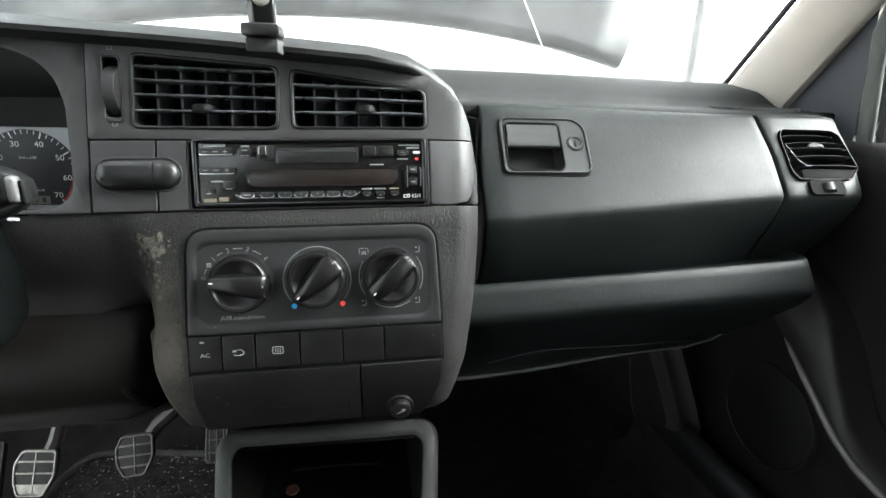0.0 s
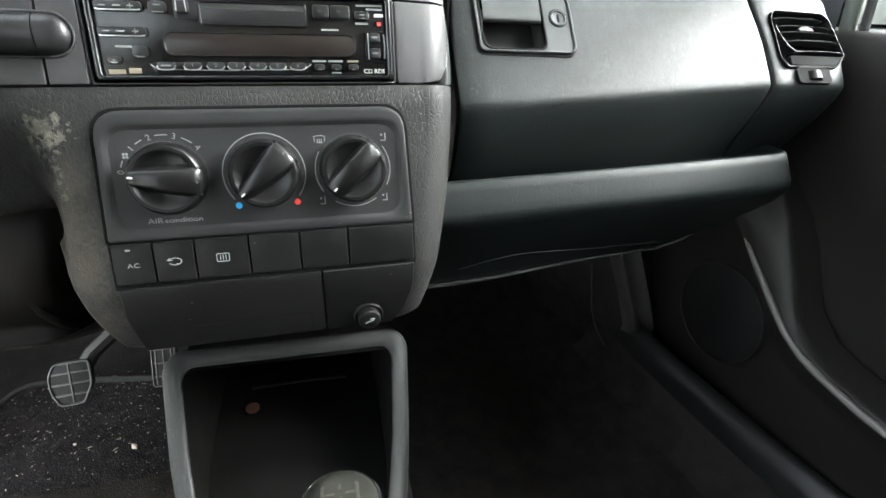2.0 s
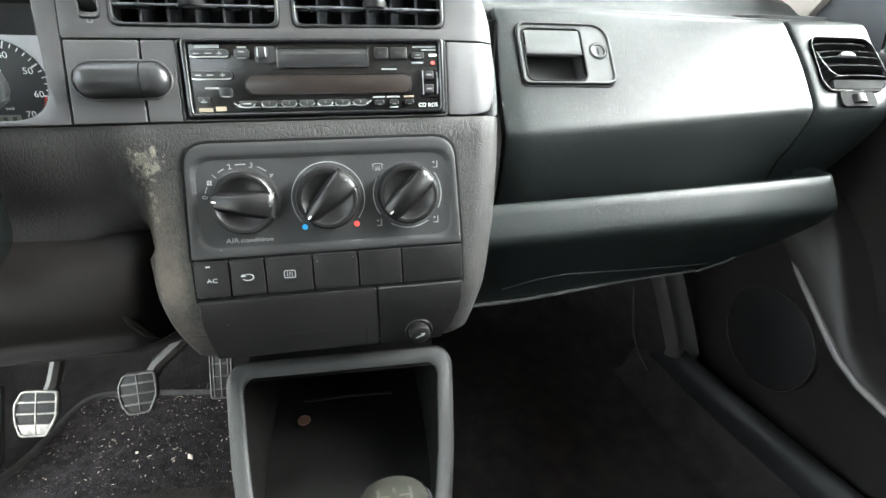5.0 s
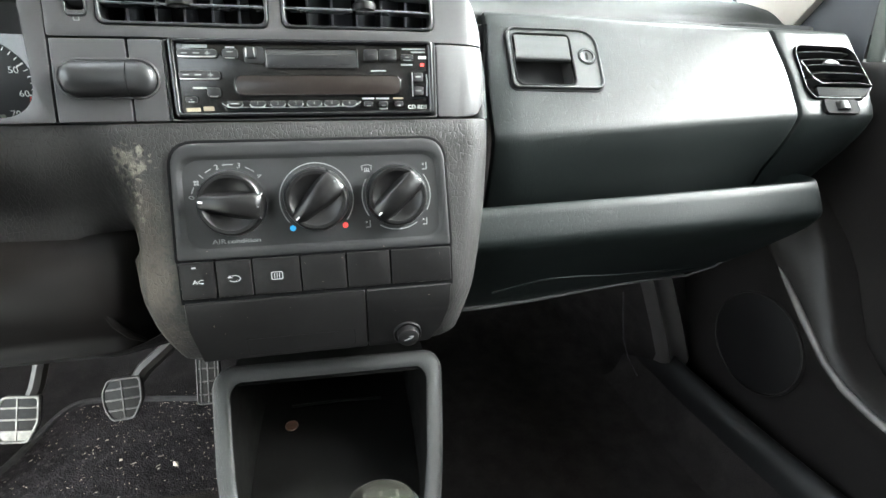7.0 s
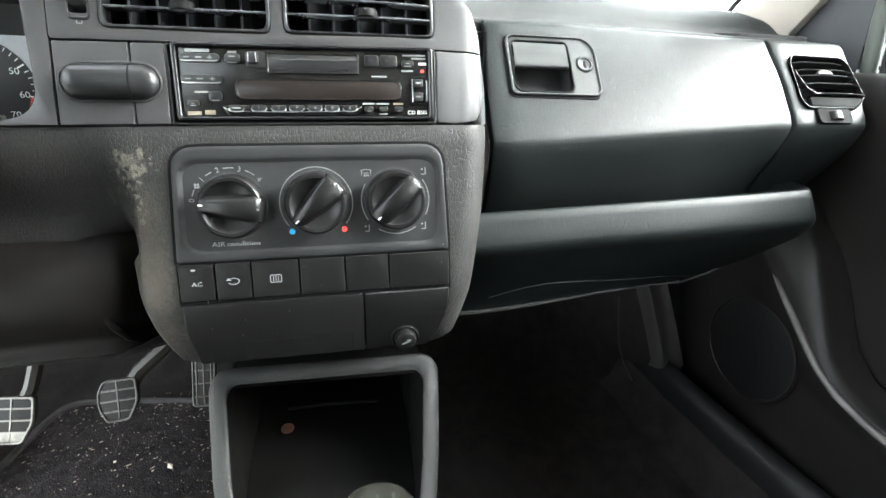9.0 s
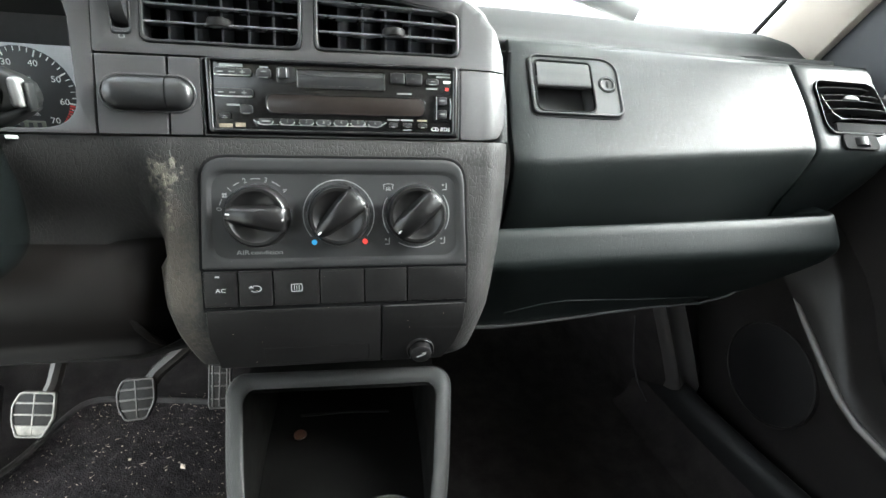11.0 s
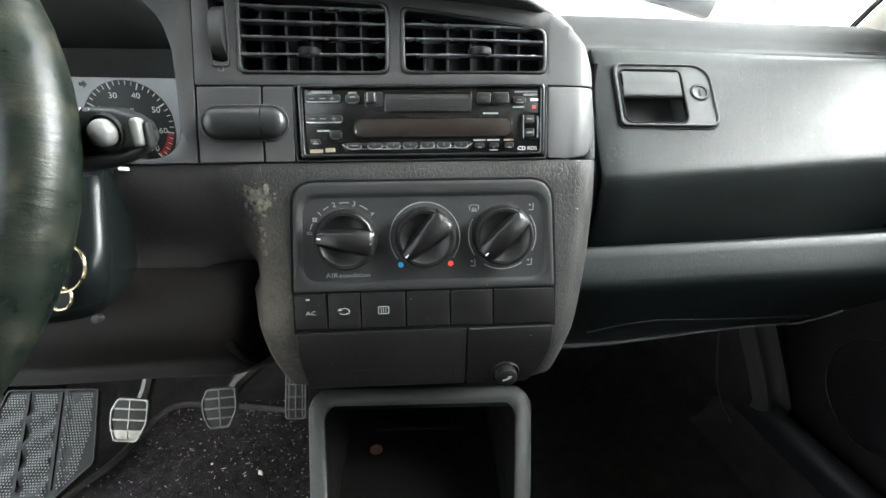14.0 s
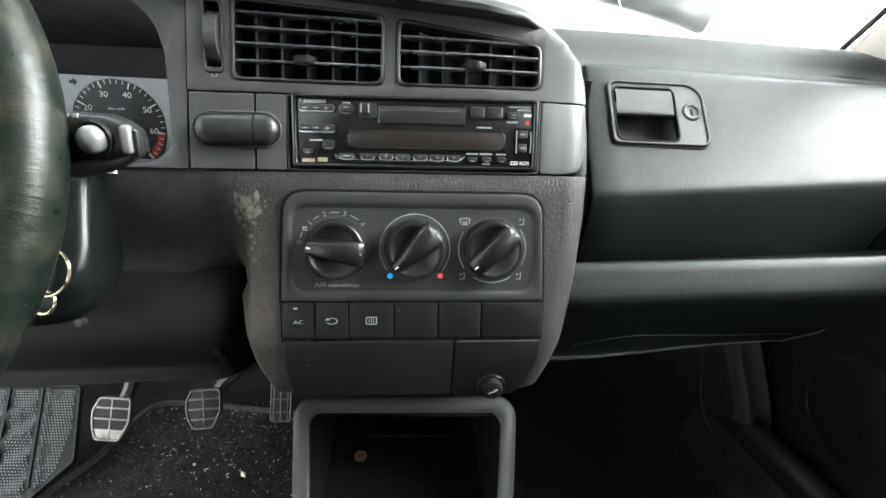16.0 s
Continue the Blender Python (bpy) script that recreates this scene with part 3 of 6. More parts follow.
def shelf_end(x, z):
    """The far end is cut back towards its foot."""
    end = along([(0.355, 0.425), (0.376, 0.452), (0.39, 0.480), (0.42, 0.492), (0.45, 0.499), (0.47, 0.496), (0.50, 0.490)], z + 0.014)
    return x if x < 0.40 else 0.40 + (x - 0.40) * (end - 0.40) / 0.11


def shelf_rise(x):
    """The shelf climbs gently from the console towards the door."""
    return 0.048 * (max(0.13, x) - 0.16)


def shelf_foot(x, z):
    """How far its lower skirt falls back towards the door."""
    return 0.020 * smooth01((x - 0.13) / 0.33) * smooth01((0.44 - z) / 0.08)


SHELF = [(0.090, 0.462), (0.040, 0.4755), (0.0300, 0.4812), (0.0270, 0.4822), (0.0240, 0.4808), (0.0205, 0.474), (0.0162, 0.4640), (0.0132, 0.4575), (0.0122, 0.4530), (0.0130, 0.4485), (0.0162, 0.443), (0.0240, 0.4315),
         (0.037, 0.413), (0.052, 0.388), (0.065, 0.366), (0.070, 0.3575), (0.074, 0.355), (0.086, 0.357), (0.16, 0.375)]
secs = []
for x in (0.100, 0.14, 0.18, 0.23, 0.28, 0.33, 0.38, 0.43, 0.46, 0.478, 0.488, 0.494, 0.498, 0.501, 0.504, 0.506, 0.508, 0.509, 0.510):
    secs.append([(shelf_end(x, z), y + shelf_back(x) + shelf_foot(x, z), z + shelf_rise(x)) for y, z in SHELF])
part("lower_shelf", loft(secs), LID, dashboard, "grained dark shelf lip under the glovebox", mm=False, sharp=60)
lip = []
for x in (0.128, 0.16, 0.20, 0.25, 0.30, 0.35, 0.38, 0.40, 0.418):
    lip.append((x, 0.069 + shelf_foot(x, 0.3565), 0.3565 + shelf_rise(x) + 0.0012 * math.sin(x * 25)))
part("shelf_edge", tube(lip, 0.0022, 8, radii=[0.0024, 0.0024, 0.0022, 0.002, 0.0016, 0.0014, 0.0012, 0.0012, 0.0016]), FASCIA, dashboard, "worn light edge of the shelf", mm=False)
part("shelf_edge_tab", tube([(0.418, 0.088, 0.3690), (0.446, 0.0835, 0.3800), (0.452, 0.080, 0.388)], 0.0014, 8), FASCIA, dashboard, mm=False)
fold = [(x, 0.037 + (0.413 - z) * 0.60 - 0.0006 + shelf_foot(x, z), z + shelf_rise(x)) for x, z in ((0.165, 0.378), (0.20, 0.388), (0.228, 0.391), (0.27, 0.386), (0.31, 0.379), (0.36, 0.373), (0.42, 0.366))]
part("shelf_crease", tube(fold, 0.0009, 6), LID, dashboard, mm=False)


# ---- glovebox and passenger vent ----
def glove_profile(x):
    """Across the lid from its top edge to its hidden foot: (y, z)."""
    g = 0.005 * smooth01((x - 0.15) / 0.31)
    top = -0.004 * smooth01((x - 0.15) / 0.31)
    zc = 0.5405 + 0.055 * (min(x, 0.47) - 0.165)
    rows = [(0.118, 0.634 + top), (0.1155, 0.6395 + top), (0.111, 0.6405 + top), (0.107, 0.637 + top)]
    rows += [(0.032 + 0.8 * (z - 0.542), z + top * (z - 0.55) / 0.09) for z in (0.630, 0.6225, 0.610, 0.597, 0.5822, 0.574)]
    yc = 0.032 + 0.8 * (zc - 0.542)
    rows += [(yc + 0.0104, zc + 0.013), (yc + 0.0062, zc + 0.0077), (yc + 0.0036, zc + 0.0042), (yc + 0.0022, zc + 0.0012), (yc + 0.0018, zc - 0.003), (yc + 0.002, zc - 0.010)]
    rows += [(yc + 0.0035, zc - 0.022), (yc + 0.0065, zc - 0.038), (yc + 0.012, zc - 0.056), (yc + 0.024, 0.465)]
    under = 0.014 * smooth01((x - 0.30) / 0.2)
    return [(y + g * smooth01((0.60 - z) / 0.06) + under * smooth01((zc - z) / 0.07), z) for y, z in rows]


def seam_bow(z):
    """How the seam between the lid and the vent panel curves away from its middle."""
    return (-0.0055 if z > 0.588 else -0.0015) * min(1.3, ((z - 0.588) / 0.05) ** 2)


glovebox = thing("glovebox", "closed grained dark grey glovebox with a satin latch", "glovebox", Matrix.Translation((0.3, 0.1, 0.58)))
back = Matrix.Translation((-0.3, -0.1, -0.58))
xs = [0.1478, 0.1484, 0.1510, 0.1755, 0.2, 0.2312, 0.3, 0.35, 0.4, 0.43, 0.455, 0.4615, 0.4635, 0.464]
secs = []
for i, x in enumerate(xs):
    inset = (0.012, 0.0015, 0.0, 0, 0, 0, 0, 0, 0, 0, 0, 0.0, 0.0015, 0.012)[i]
    secs.append([(x + 0.005 * smooth01((z - 0.59) / 0.045) * (x < 0.16) + seam_bow(z) * smooth01((x - 0.43) / 0.03), y + inset * 0.8, z - inset * 0.3) for y, z in glove_profile(x)])
lid_bm = loft(secs)
hole = [f for f in lid_bm.faces if 0.176 < f.calc_center_median().x < 0.231 and 0.584 < f.calc_center_median().z < 0.622]
bmesh.ops.delete(lid_bm, geom=hole, context="FACES")
part("lid", lid_bm, LID, glovebox, "grained sloping lid with fine cracks", m=back, mm=False, sharp=60)

part("housing", box(0.1405, 0.1425, 0.06, 0.2, 0.47, 0.628), GAPBLACK, glovebox, m=back, mm=False)
GLOVE_M = Matrix.Translation((0.147, 0.032, 0.542)) @ Matrix.Rotation(math.atan2(0.1, 0.08), 4, "X")
gm = glovebox.matrix_world.inverted() @ GLOVE_M


def gv(z):
    """Height up the lid's slope, in mm, of a world height."""
    return (z - 0.542) / 0.1 * math.hypot(0.08, 0.1) * 1000


bez_out = rrect(22.6, 111.2, 46.6, 110.0, (6, 9, 17, 9), 5)
bez_in = rrect(28.5, 83.0, 51.0, gv(0.6225), (7, 7, 5, 6), 5)
part("latch_gap", ring(rrect(20.6, 112.0, 44.6, 110.8, (7, 10, 18, 10), 5), bez_out, -3, 0.35, 0.1), GAPBLACK, glovebox, m=gm)
part("latch_bezel", ring(bez_out, rrect(25.6, 108.8, 49.2, 107.6, (4, 7, 15, 7), 5), -3, 2.6, 1.6), LATCH, glovebox, "raised grey latch rim", m=gm)
part("latch_plate", slab(rrect(24.5, 110, 48, 108.6, (4, 7, 15, 7), 5), -3, 1.1, 0.3, 1, (bez_in,)), LATCH, glovebox, "satin grey latch plate", m=gm)
part("recess_rim", ring(rrect(26.8, 85.0, 49.4, gv(0.6225) + 1.6, (8, 8, 6, 7), 5), bez_in, -1, 1.75, 0.6), GAPBLACK, glovebox, m=gm)
cup = merged(ring(rrect(27.8, 83.7, 50.3, gv(0.623), (7, 7, 5, 6), 5), bez_in, -22, 1.0, 0.5), slab(rrect(28, 84, 50.5, gv(0.623), 4, 5), -23, -20, 0))
part("latch_recess", cup, BLACK, glovebox, "black finger recess", m=gm)
flap = loft([[(u, v, w) for u in (30.0, 31.5, 44, 56, 68, 80.5, 82.2)] for v, w in ((gv(0.6225), -1), (gv(0.6215), 1.2), (gv(0.616), 1.9), (90, 1.6), (82, 1.2), (78.6, 1.3), (77.0, 0.6), (76.2, -1.2), (77, -3.5), (81, -5))])
part("latch_flap", flap, LATCH, glovebox, "satin grey pull flap", m=gm, sharp=50)
lock = part("lock", lathe([(7.8, 0.9), (7.8, 1.5), (7.2, 2.1), (6.2, 2.1), (5.8, 1.3), (5.4, 1.2), (0, 1.2)], 28, 98.2, 81.0), LATCH, glovebox, "round grey glovebox lock", m=gm)
part("keyhole", slab(rrect(97.2, 99.2, 77.2, 84.8, 0.9, 2), 1.0, 1.5, 0), GAPBLACK, lock)
part("lock_gap", ring(circle(98.2, 81.0, 8.9, 28), circle(98.2, 81.0, 7.7, 28), 0.8, 1.35, 0.1), GAPBLACK, lock)

vent_panel = thing("passenger_vent_panel", "satin dark grey end panel with a small air vent", "vent panel", Matrix.Translation((0.52, 0.08, 0.59)))
vb = Matrix.Translation((-0.52, -0.08, -0.59))


def panel_end(z):
    """How its outer end draws in below the vent."""
    return along([(0.47, -0.034), (0.50, -0.015), (0.527, -0.008), (0.552, -0.003), (0.575, 0.001), (0.598, 0.004), (0.640, 0.001)], z)


secs = []
for x, k in ((0.4672, 0.010), (0.4676, 0.001), (0.4690, 0.0), (0.50, 0.0), (0.53, 0.0), (0.546, 0.0005), (0.558, 0.003), (0.567, 0.009), (0.574, 0.020), (0.579, 0.040), (0.582, 0.08)):
    secs.append([(x + seam_bow(z) * smooth01((0.51 - x) / 0.03) + smooth01((x - 0.51) / 0.045) * panel_end(z), y + k, z - k * 0.25) for y, z in glove_profile(x)])
skin = loft(secs)
CORNERS = [(337, 42), (399, 42), (412.5, 56), (405.5, 97), (398, 103.5), (336, 104), (331, 95), (331, 52)]
open_at = [GLOVE_M @ Vector(((371 + (u - 371) * 0.985) / 1000, (73 + (v - 73) * 0.98) / 1000, 0)) for u, v in CORNERS]
for a, b in zip(open_at, open_at[1:] + open_at[:1]):
    bmesh.ops.bisect_plane(skin, geom=list(skin.verts) + list(skin.edges) + list(skin.faces), plane_co=a, plane_no=(b - a).cross(GLOVE_M.col[2].xyz))
middle = sum(open_at, Vector()) / 8


def in_mouth(p):
    return all((p - a).dot((b - a).cross(GLOVE_M.col[2].xyz)) * (middle - a).dot((b - a).cross(GLOVE_M.col[2].xyz)) > 0 for a, b in zip(open_at, open_at[1:] + open_at[:1]))


bmesh.ops.delete(skin, geom=[f for f in skin.faces if in_mouth(f.calc_center_median())], context="FACES")
part("panel_skin", skin, LID, vent_panel, m=vb, mm=False, sharp=60)
vm = vent_panel.matrix_world.inverted() @ GLOVE_M
vent_right = thing("air_vent", "small black air vent with thin stepped slats", "air vent", GLOVE_M, "air vents")
mouth = rounded(CORNERS, 4, 4)
part("rim", ring(mouth, [(371 + (x - 371) * 0.975, 73 + (y - 73) * 0.97) for x, y in mouth], -3, 0.9, 0.4), HARD, vent_right)
part("duct", merged(loft([[(x, y, w) for x, y in mouth] for w in (0.2, -12, -32)], closed=True), slab(mouth, -34, -31, 0)), GAPBLACK, vent_right, "black duct behind the slats")
FIN = surface("vent_fin_plastic", (0.050, 0.052, 0.058), 0.4, 0.15, 25, 1200, 0.06, 0.0002, spec=0.5)
SLATEDGE = surface("worn_slat_plastic", (0.015, 0.0155, 0.0155), 0.4, 0.12, 25, 1200, 0.04, 0.0002, spec=0.28)
SLATS = [(334, 396, 95.5, 1.6), (334.5, 404, 86.0, 2.4), (335.5, 406, 79.0, 3.0), (338, 407, 69.0, 3.8), (345, 408.5, 56.8, 4.6)]
for a, b, v, w in SLATS:
    rows = []
    for k in range(9):
        f = k / 8
        u, sag = a + (b - a) * f, 2.6 * (2 * f - 1) ** 4
        rows.append([(u, v - sag * 0.6 + dv, w + dw - sag * 0.25) for dv, dw in ((0.9, -11), (-0.6, -0.7), (-0.1, 0.1), (0.6, -0.5), (2.2, -11))])
    part("slat", loft(rows), SLATEDGE, vent_right)
part("slat_carrier", tube([(334.5, 86, 0.6), (337.5, 76, 1.0), (342, 64, 1.8), (348, 57.2, 3.0), (356, 56.6, 3.6)], 0.5, 6), SLATEDGE, vent_right)
low = rounded([(341, 43.5), (397, 43.5), (408, 54), (342, 54)], 2.5, 3)
part("louvre_front", slab(low, -2, 1.4, 0.8, 3), GAPBLACK, vent_right)
part("slider_tab", slab(rounded([(358, 79.5), (378, 79.5), (376, 83.5), (367, 85.5), (360, 83.5)], 2, 3), 1, 3.6, 1.0, 3), BLACK, vent_right)
slot = rrect(348, 386, gv(0.5625), gv(0.5735), 3.5)
part("wheel_slot", ring(rrect(346.5, 387.5, gv(0.5615), gv(0.5745), 4.5), slot, -3, 0.45, 0.2), GAPBLACK, vent_panel, m=vm)
part("wheel_slot_back", slab(slot, -2, 0.3, 0), GAPBLACK, vent_panel, m=vm)
tw = thing("thumbwheel", "ribbed black vent thumbwheel", "thumbwheel", GLOVE_M @ Matrix.Translation((0.368, gv(0.568) / 1000, -0.0085)), "thumbwheels")


def thumb_rotor(r, w, ribs=26):
    """A finely ribbed wheel lying along local x, seen at its edge."""
    out = [(r * (1 + 0.02 * (i % 2)) * math.cos(math.pi * i / ribs), r * (1 + 0.02 * (i % 2)) * math.sin(math.pi * i / ribs)) for i in range(ribs + 1)]
    core = [(x * 0.95, z * 0.95) for x, z in out]
    return loft([[(x, y, z) for x, z in row] for row, y in (([(x * 0.3, z * 0.3) for x, z in out], -w / 2), (core, -w / 2), (out, -w / 2 + 0.7), (out, w / 2 - 0.7), (core, w / 2), ([(x * 0.3, z * 0.3) for x, z in out], w / 2))])


part("rotor", thumb_rotor(12, 9.5), HARD, tw)

# ---- centre vents ----


def inset(loop, d):
    """An outline drawn in towards its middle by about d."""
    cx, cy = sum(p[0] for p in loop) / len(loop), sum(p[1] for p in loop) / len(loop)
    wx, wy = max(p[0] for p in loop) - min(p[0] for p in loop), max(p[1] for p in loop) - min(p[1] for p in loop)
    return [(cx + (x - cx) * (1 - 2 * d / wx), cy + (y - cy) * (1 - 2 * d / wy)) for x, y in loop]


def bent(u):
    return 0.0 if u < 45 else -7 * ((u - 45) / 85) ** 1.8


def curved(bm):
    for v in bm.verts:
        v.co.z += bent(v.co.x)
    return bm


def centre_vent(loop, left, right, top_l, top_r, bottom, tab_u, tab_v, bars, fins, swing, label):
    """bars: heights of each slat at its two ends; fins: places of the upright vanes behind them."""
    vent = thing("air_vent", label, "air vent", STACK_M, "air vents")
    part("frame", curved(ring(inset(loop, 0.4), inset(loop, 3.0), -12, 1.2, 1.2)), KNOB, vent)
    part("duct", slab(loop, -42, -40, 0), GAPBLACK, vent)
    part("duct_wall", ring(inset(loop, 0.6), inset(loop, 1.8), -42, -6, 0.5), GAPBLACK, vent)
    for va, vb in bars:
        end = right - 2.4
        if vb > top_r - 4:
            end = left + (right - left) * (top_l - vb) / (top_l - top_r) - 9
        n, start = 8, left + 2.2
        secs = []
        for j in range(n + 1):
            u = start + (end - start) * j / n
            v = va + (vb - va) * (u - left) / (right - left)
            secs.append([(u, v + dv, w + bent(u)) for dv, w in ((-0.5, -10), (-0.95, -1.6), (-0.8, -0.4), (-0.1, 0.1), (0.7, -0.4), (0.95, -1.4), (0.9, -10))])
        part("slat", loft(secs), SLAT, vent)
    for u in fins:
        top = top_l + (top_r - top_l) * (u - left) / (right - left) - 3.5
        b = bent(u)
        secs = [[(u + du + swing * k, v, w + b) for du, w, k in ((-0.5, -30, 1), (-0.8, -10.5, 0), (0.8, -10.5, 0), (0.5, -30, 1))] for v in (bottom + 2, top)]
        part("fin", loft(secs), FIN, vent)
    b = bent(tab_u)
    body = loft([[(tab_u + 8.5 * math.cos(radians(a)) * s, tab_v + h, -5 + b + 9.5 * math.sin(radians(a)) * s) for a in range(0, 181, 15)] for h, s in ((-3.0, 0.86), (-2.6, 0.97), (-1.6, 1.0), (1.4, 1.0), (2.4, 0.97), (2.8, 0.8), (2.85, 0.0))])
    part("slider_tab", body, HARD, vent, "ribbed black slider")
    return vent


centre_vent(VENT_L, -129, -22.3, 88.6, 81, 32.5, -79, 48.5, [(79.6, 76.3), (69.6, 66.8), (58.9, 56.6), (47.0, 46.2)], (-114, -96.4, -78.5, -60.5, -43.2), 3, "wide black air vent with thin slats")
centre_vent(VENT_R, -14.4, 92.3, 79, 64.8, 32.5, 43, 48.5, [(67.4, 64.4), (57.4, 55.4), (46.3, 45.5)], (2.7, 19.9, 37.4, 55.2, 73.2), 14, "black air vent tapering to one end")
tw = thing("thumbwheel", "ribbed black vent thumbwheel in its slot", "thumbwheel", STACK_M @ Matrix.Translation((-0.1404, 0.062, -0.011)) @ Matrix.Rotation(radians(90), 4, "Z"), "thumbwheels")
part("rotor", thumb_rotor(18.5, 9.6, 34), BLACK, tw)
part("slot_back", slab(rrect(-22.5, 22.5, -5.3, 5.3, 2), -3, 0, 0), BLACK, tw)
part("slot_rim", ring(rrect(-24.4, 24.4, -6.6, 6.6, 3), rrect(-22.6, 22.6, -5.2, 5.2, 2.3), 9.6, 11.9, 0.6), KNOB, tw)
for v in (91.5, 36.5):
    icon = ring(rrect(-142.4, -138.6, v - 1.5, v + 1.5, 0.5, 2), rrect(-141.7, -139.3, v - 0.9, v + 0.9, 0.3, 2), -0.2, 0.15, 0.05)
    part("vent_symbol", icon, DIMPRINT, tw, m=tw.matrix_world.inverted() @ STACK_M)

# ---- the pill-shaped switch ----
pill = thing("dash_switch", "rounded black pill-shaped switch split in two", "switch", STACK_M)


def dome(x0, x1, cut0, cut1, yc, hy, high):
    """Part of a stadium-shaped cushion between two cuts."""
    secs, n = [], 14
    for i in range(n + 1):
        x = cut0 + (cut1 - cut0) * i / n
        e = max(0.0, x0 + hy - x, x - (x1 - hy))
        half = math.sqrt(max(0.02, hy * hy - min(e, hy) ** 2))
        secs.append([(x, yc + half * math.sin(radians(a)), high * (half / hy) ** 0.8 * math.cos(radians(a)) ** 0.7) for a in range(-90, 91, 15)])
    return loft(secs)


part("long_button", dome(-156.0, -97.2, -155.9, -114.3, -0.6, 11.4, 7.5), KNOB, pill, sharp=70)
part("short_button", dome(-156.0, -97.2, -113.6, -97.3, -0.6, 11.4, 7.5), KNOB, pill, sharp=70)
part("rim", ring(rrect(-157.8, -95.4, -13.6, 12.4, 12.9, 8), rrect(-156.2, -97.0, -12.0, 10.8, 11.3, 8), -1, 0.9, 0.5), FASCIA, pill)

# ---- radio ----
radio = thing("car_radio", "old black cassette car radio with small buttons", "car radio", STACK_M)


def ru(c):
    return ((c / 3 + 520) - 528) / 442 * 183 - 91.3


def rv(c):
    return 25.2 - ((c / 3 + 150) - 163) / 130 * 53.4


def rblock(x0, x1, y0, y1, w, r=1.2, bevel=0.5):
    return slab(rrect(ru(x0), ru(x1), rv(y1), rv(y0), r, 3), -3, w, bevel)


part("face_plate", slab(rrect(ru(50), ru(1335), rv(408), rv(40), 2, 4), -10, -0.8, 0.5, 2), FACE, radio)
part("trim_frame", ring(rrect(ru(44), ru(1341), rv(412), rv(36), 2.4, 4), rrect(ru(70), ru(1314), rv(392), rv(56), 1.8, 4), -8, 1.8, 1.2), GLOSS, radio, "glossy raised frame")
for x0, x1, y0, y1 in ((80, 264, 88, 127), (78, 268, 190, 232)):
    b = part("rocker_button", rblock(x0, x1, y0, y1, 1.6, 2.0, 0.8), KNOB, radio)
    part("chrome_edge", tube([(ru(x0 + 6), rv(y1 - 6), 1.1), (ru(x0 + 22), rv(y1 - 2), 1.5), (ru(x1 - 22), rv(y1 - 2), 1.5), (ru(x1 - 6), rv(y1 - 6), 1.1)], 0.45, 6), CHROME, b)
    part("minus_sign", slab(rrect(ru(x0 + 22), ru(x0 + 48), rv(y0 + 23), rv(y0 + 18), 0.1, 1), 1.5, 1.75, 0), DIMPRINT, b)
    part("plus_sign", merged(slab(rrect(ru(x1 - 55), ru(x1 - 30), rv(y0 + 23), rv(y0 + 18), 0.1, 1), 1.5, 1.75, 0), slab(rrect(ru(x1 - 45), ru(x1 - 40), rv(y0 + 31), rv(y0 + 10), 0.1, 1), 1.5, 1.7, 0)), DIMPRINT, b)
    part("mark", slab(rrect(ru(x0 + 75), ru(x0 + 105), rv(y0 + 23), rv(y0 + 17), 0.1, 1), 1.5, 1.75, 0), DIMPRINT, b)
for x0, x1, y0, y1 in ((288, 360, 86, 132), (1170, 1236, 104, 136), (200, 262, 270, 316), (97, 151, 314, 341), (965, 1012, 342, 368), (1044, 1090, 342, 368), (1126, 1172, 342, 368)):
    b = part("round_button", rblock(x0, x1, y0, y1, 1.3, 1.9 if y1 - y0 > 35 else 1.2, 0.6), KNOB, radio)
    part("chrome_edge", tube([(ru(x0 + 6), rv(y1 - 8), 0.9), (ru(x0 + 18), rv(y1 - 2), 1.2), (ru(x1 - 18), rv(y1 - 2), 1.2), (ru(x1 - 6), rv(y1 - 8), 0.9)], 0.24, 6), CHROME, b)
    if x0 != 200:
        part("mark", slab(rrect(ru(x0 + 22), ru(x1 - 22), rv(y0 + 17), rv(y0 + 12), 0.1, 1), 1.2, 1.42, 0), DIMPRINT, b)
eject = part("eject_button", rblock(386, 482, 72, 152, -0.2, 2.0, 0.4), KNOB, radio)
part("eject_key", rblock(398, 448, 78, 132, 2.4, 1.5, 0.9), KNOB, eject)
part("chrome_edge", tube([(ru(401), rv(84), 2.2), (ru(400), rv(124), 2.0)], 0.55, 6), CHROME, eject)
part("chrome_edge", tube([(ru(438), rv(82), 2.4), (ru(440), rv(126), 2.2)], 0.35, 6), CHROME, eject)
deck = part("cassette_slot", ring(rrect(ru(484), ru(948), rv(178), rv(76), 1.5, 4), rrect(ru(494), ru(940), rv(172), rv(84), 1.0, 4), -6, 0.0, 0.4), FACE, radio)
part("cassette_door", rblock(492, 942, 108, 174, -0.3, 0.6, 0.4), KNOB, deck)
part("slot_mouth", rblock(492, 942, 82, 108, -0.6, 0.4, 0.1), BLACK, deck)
part("faint_print", slab(rrect(ru(525), ru(905), rv(160), rv(152), 0.2, 1), -0.3, -0.12, 0), KNOB, deck)
for x0, x1 in ((976, 1050), (1056, 1146)):
    b = part("wind_button", rblock(x0, x1, 80, 138, 1.4, 1.3, 0.7), KNOB, radio)
    part("mark", slab([(ru((x0 + x1) / 2 - 15), rv(100)), (ru((x0 + x1) / 2 + 15), rv(107)), (ru((x0 + x1) / 2 - 15), rv(114))][::-1], 1.3, 1.5, 0), FASCIA, b)
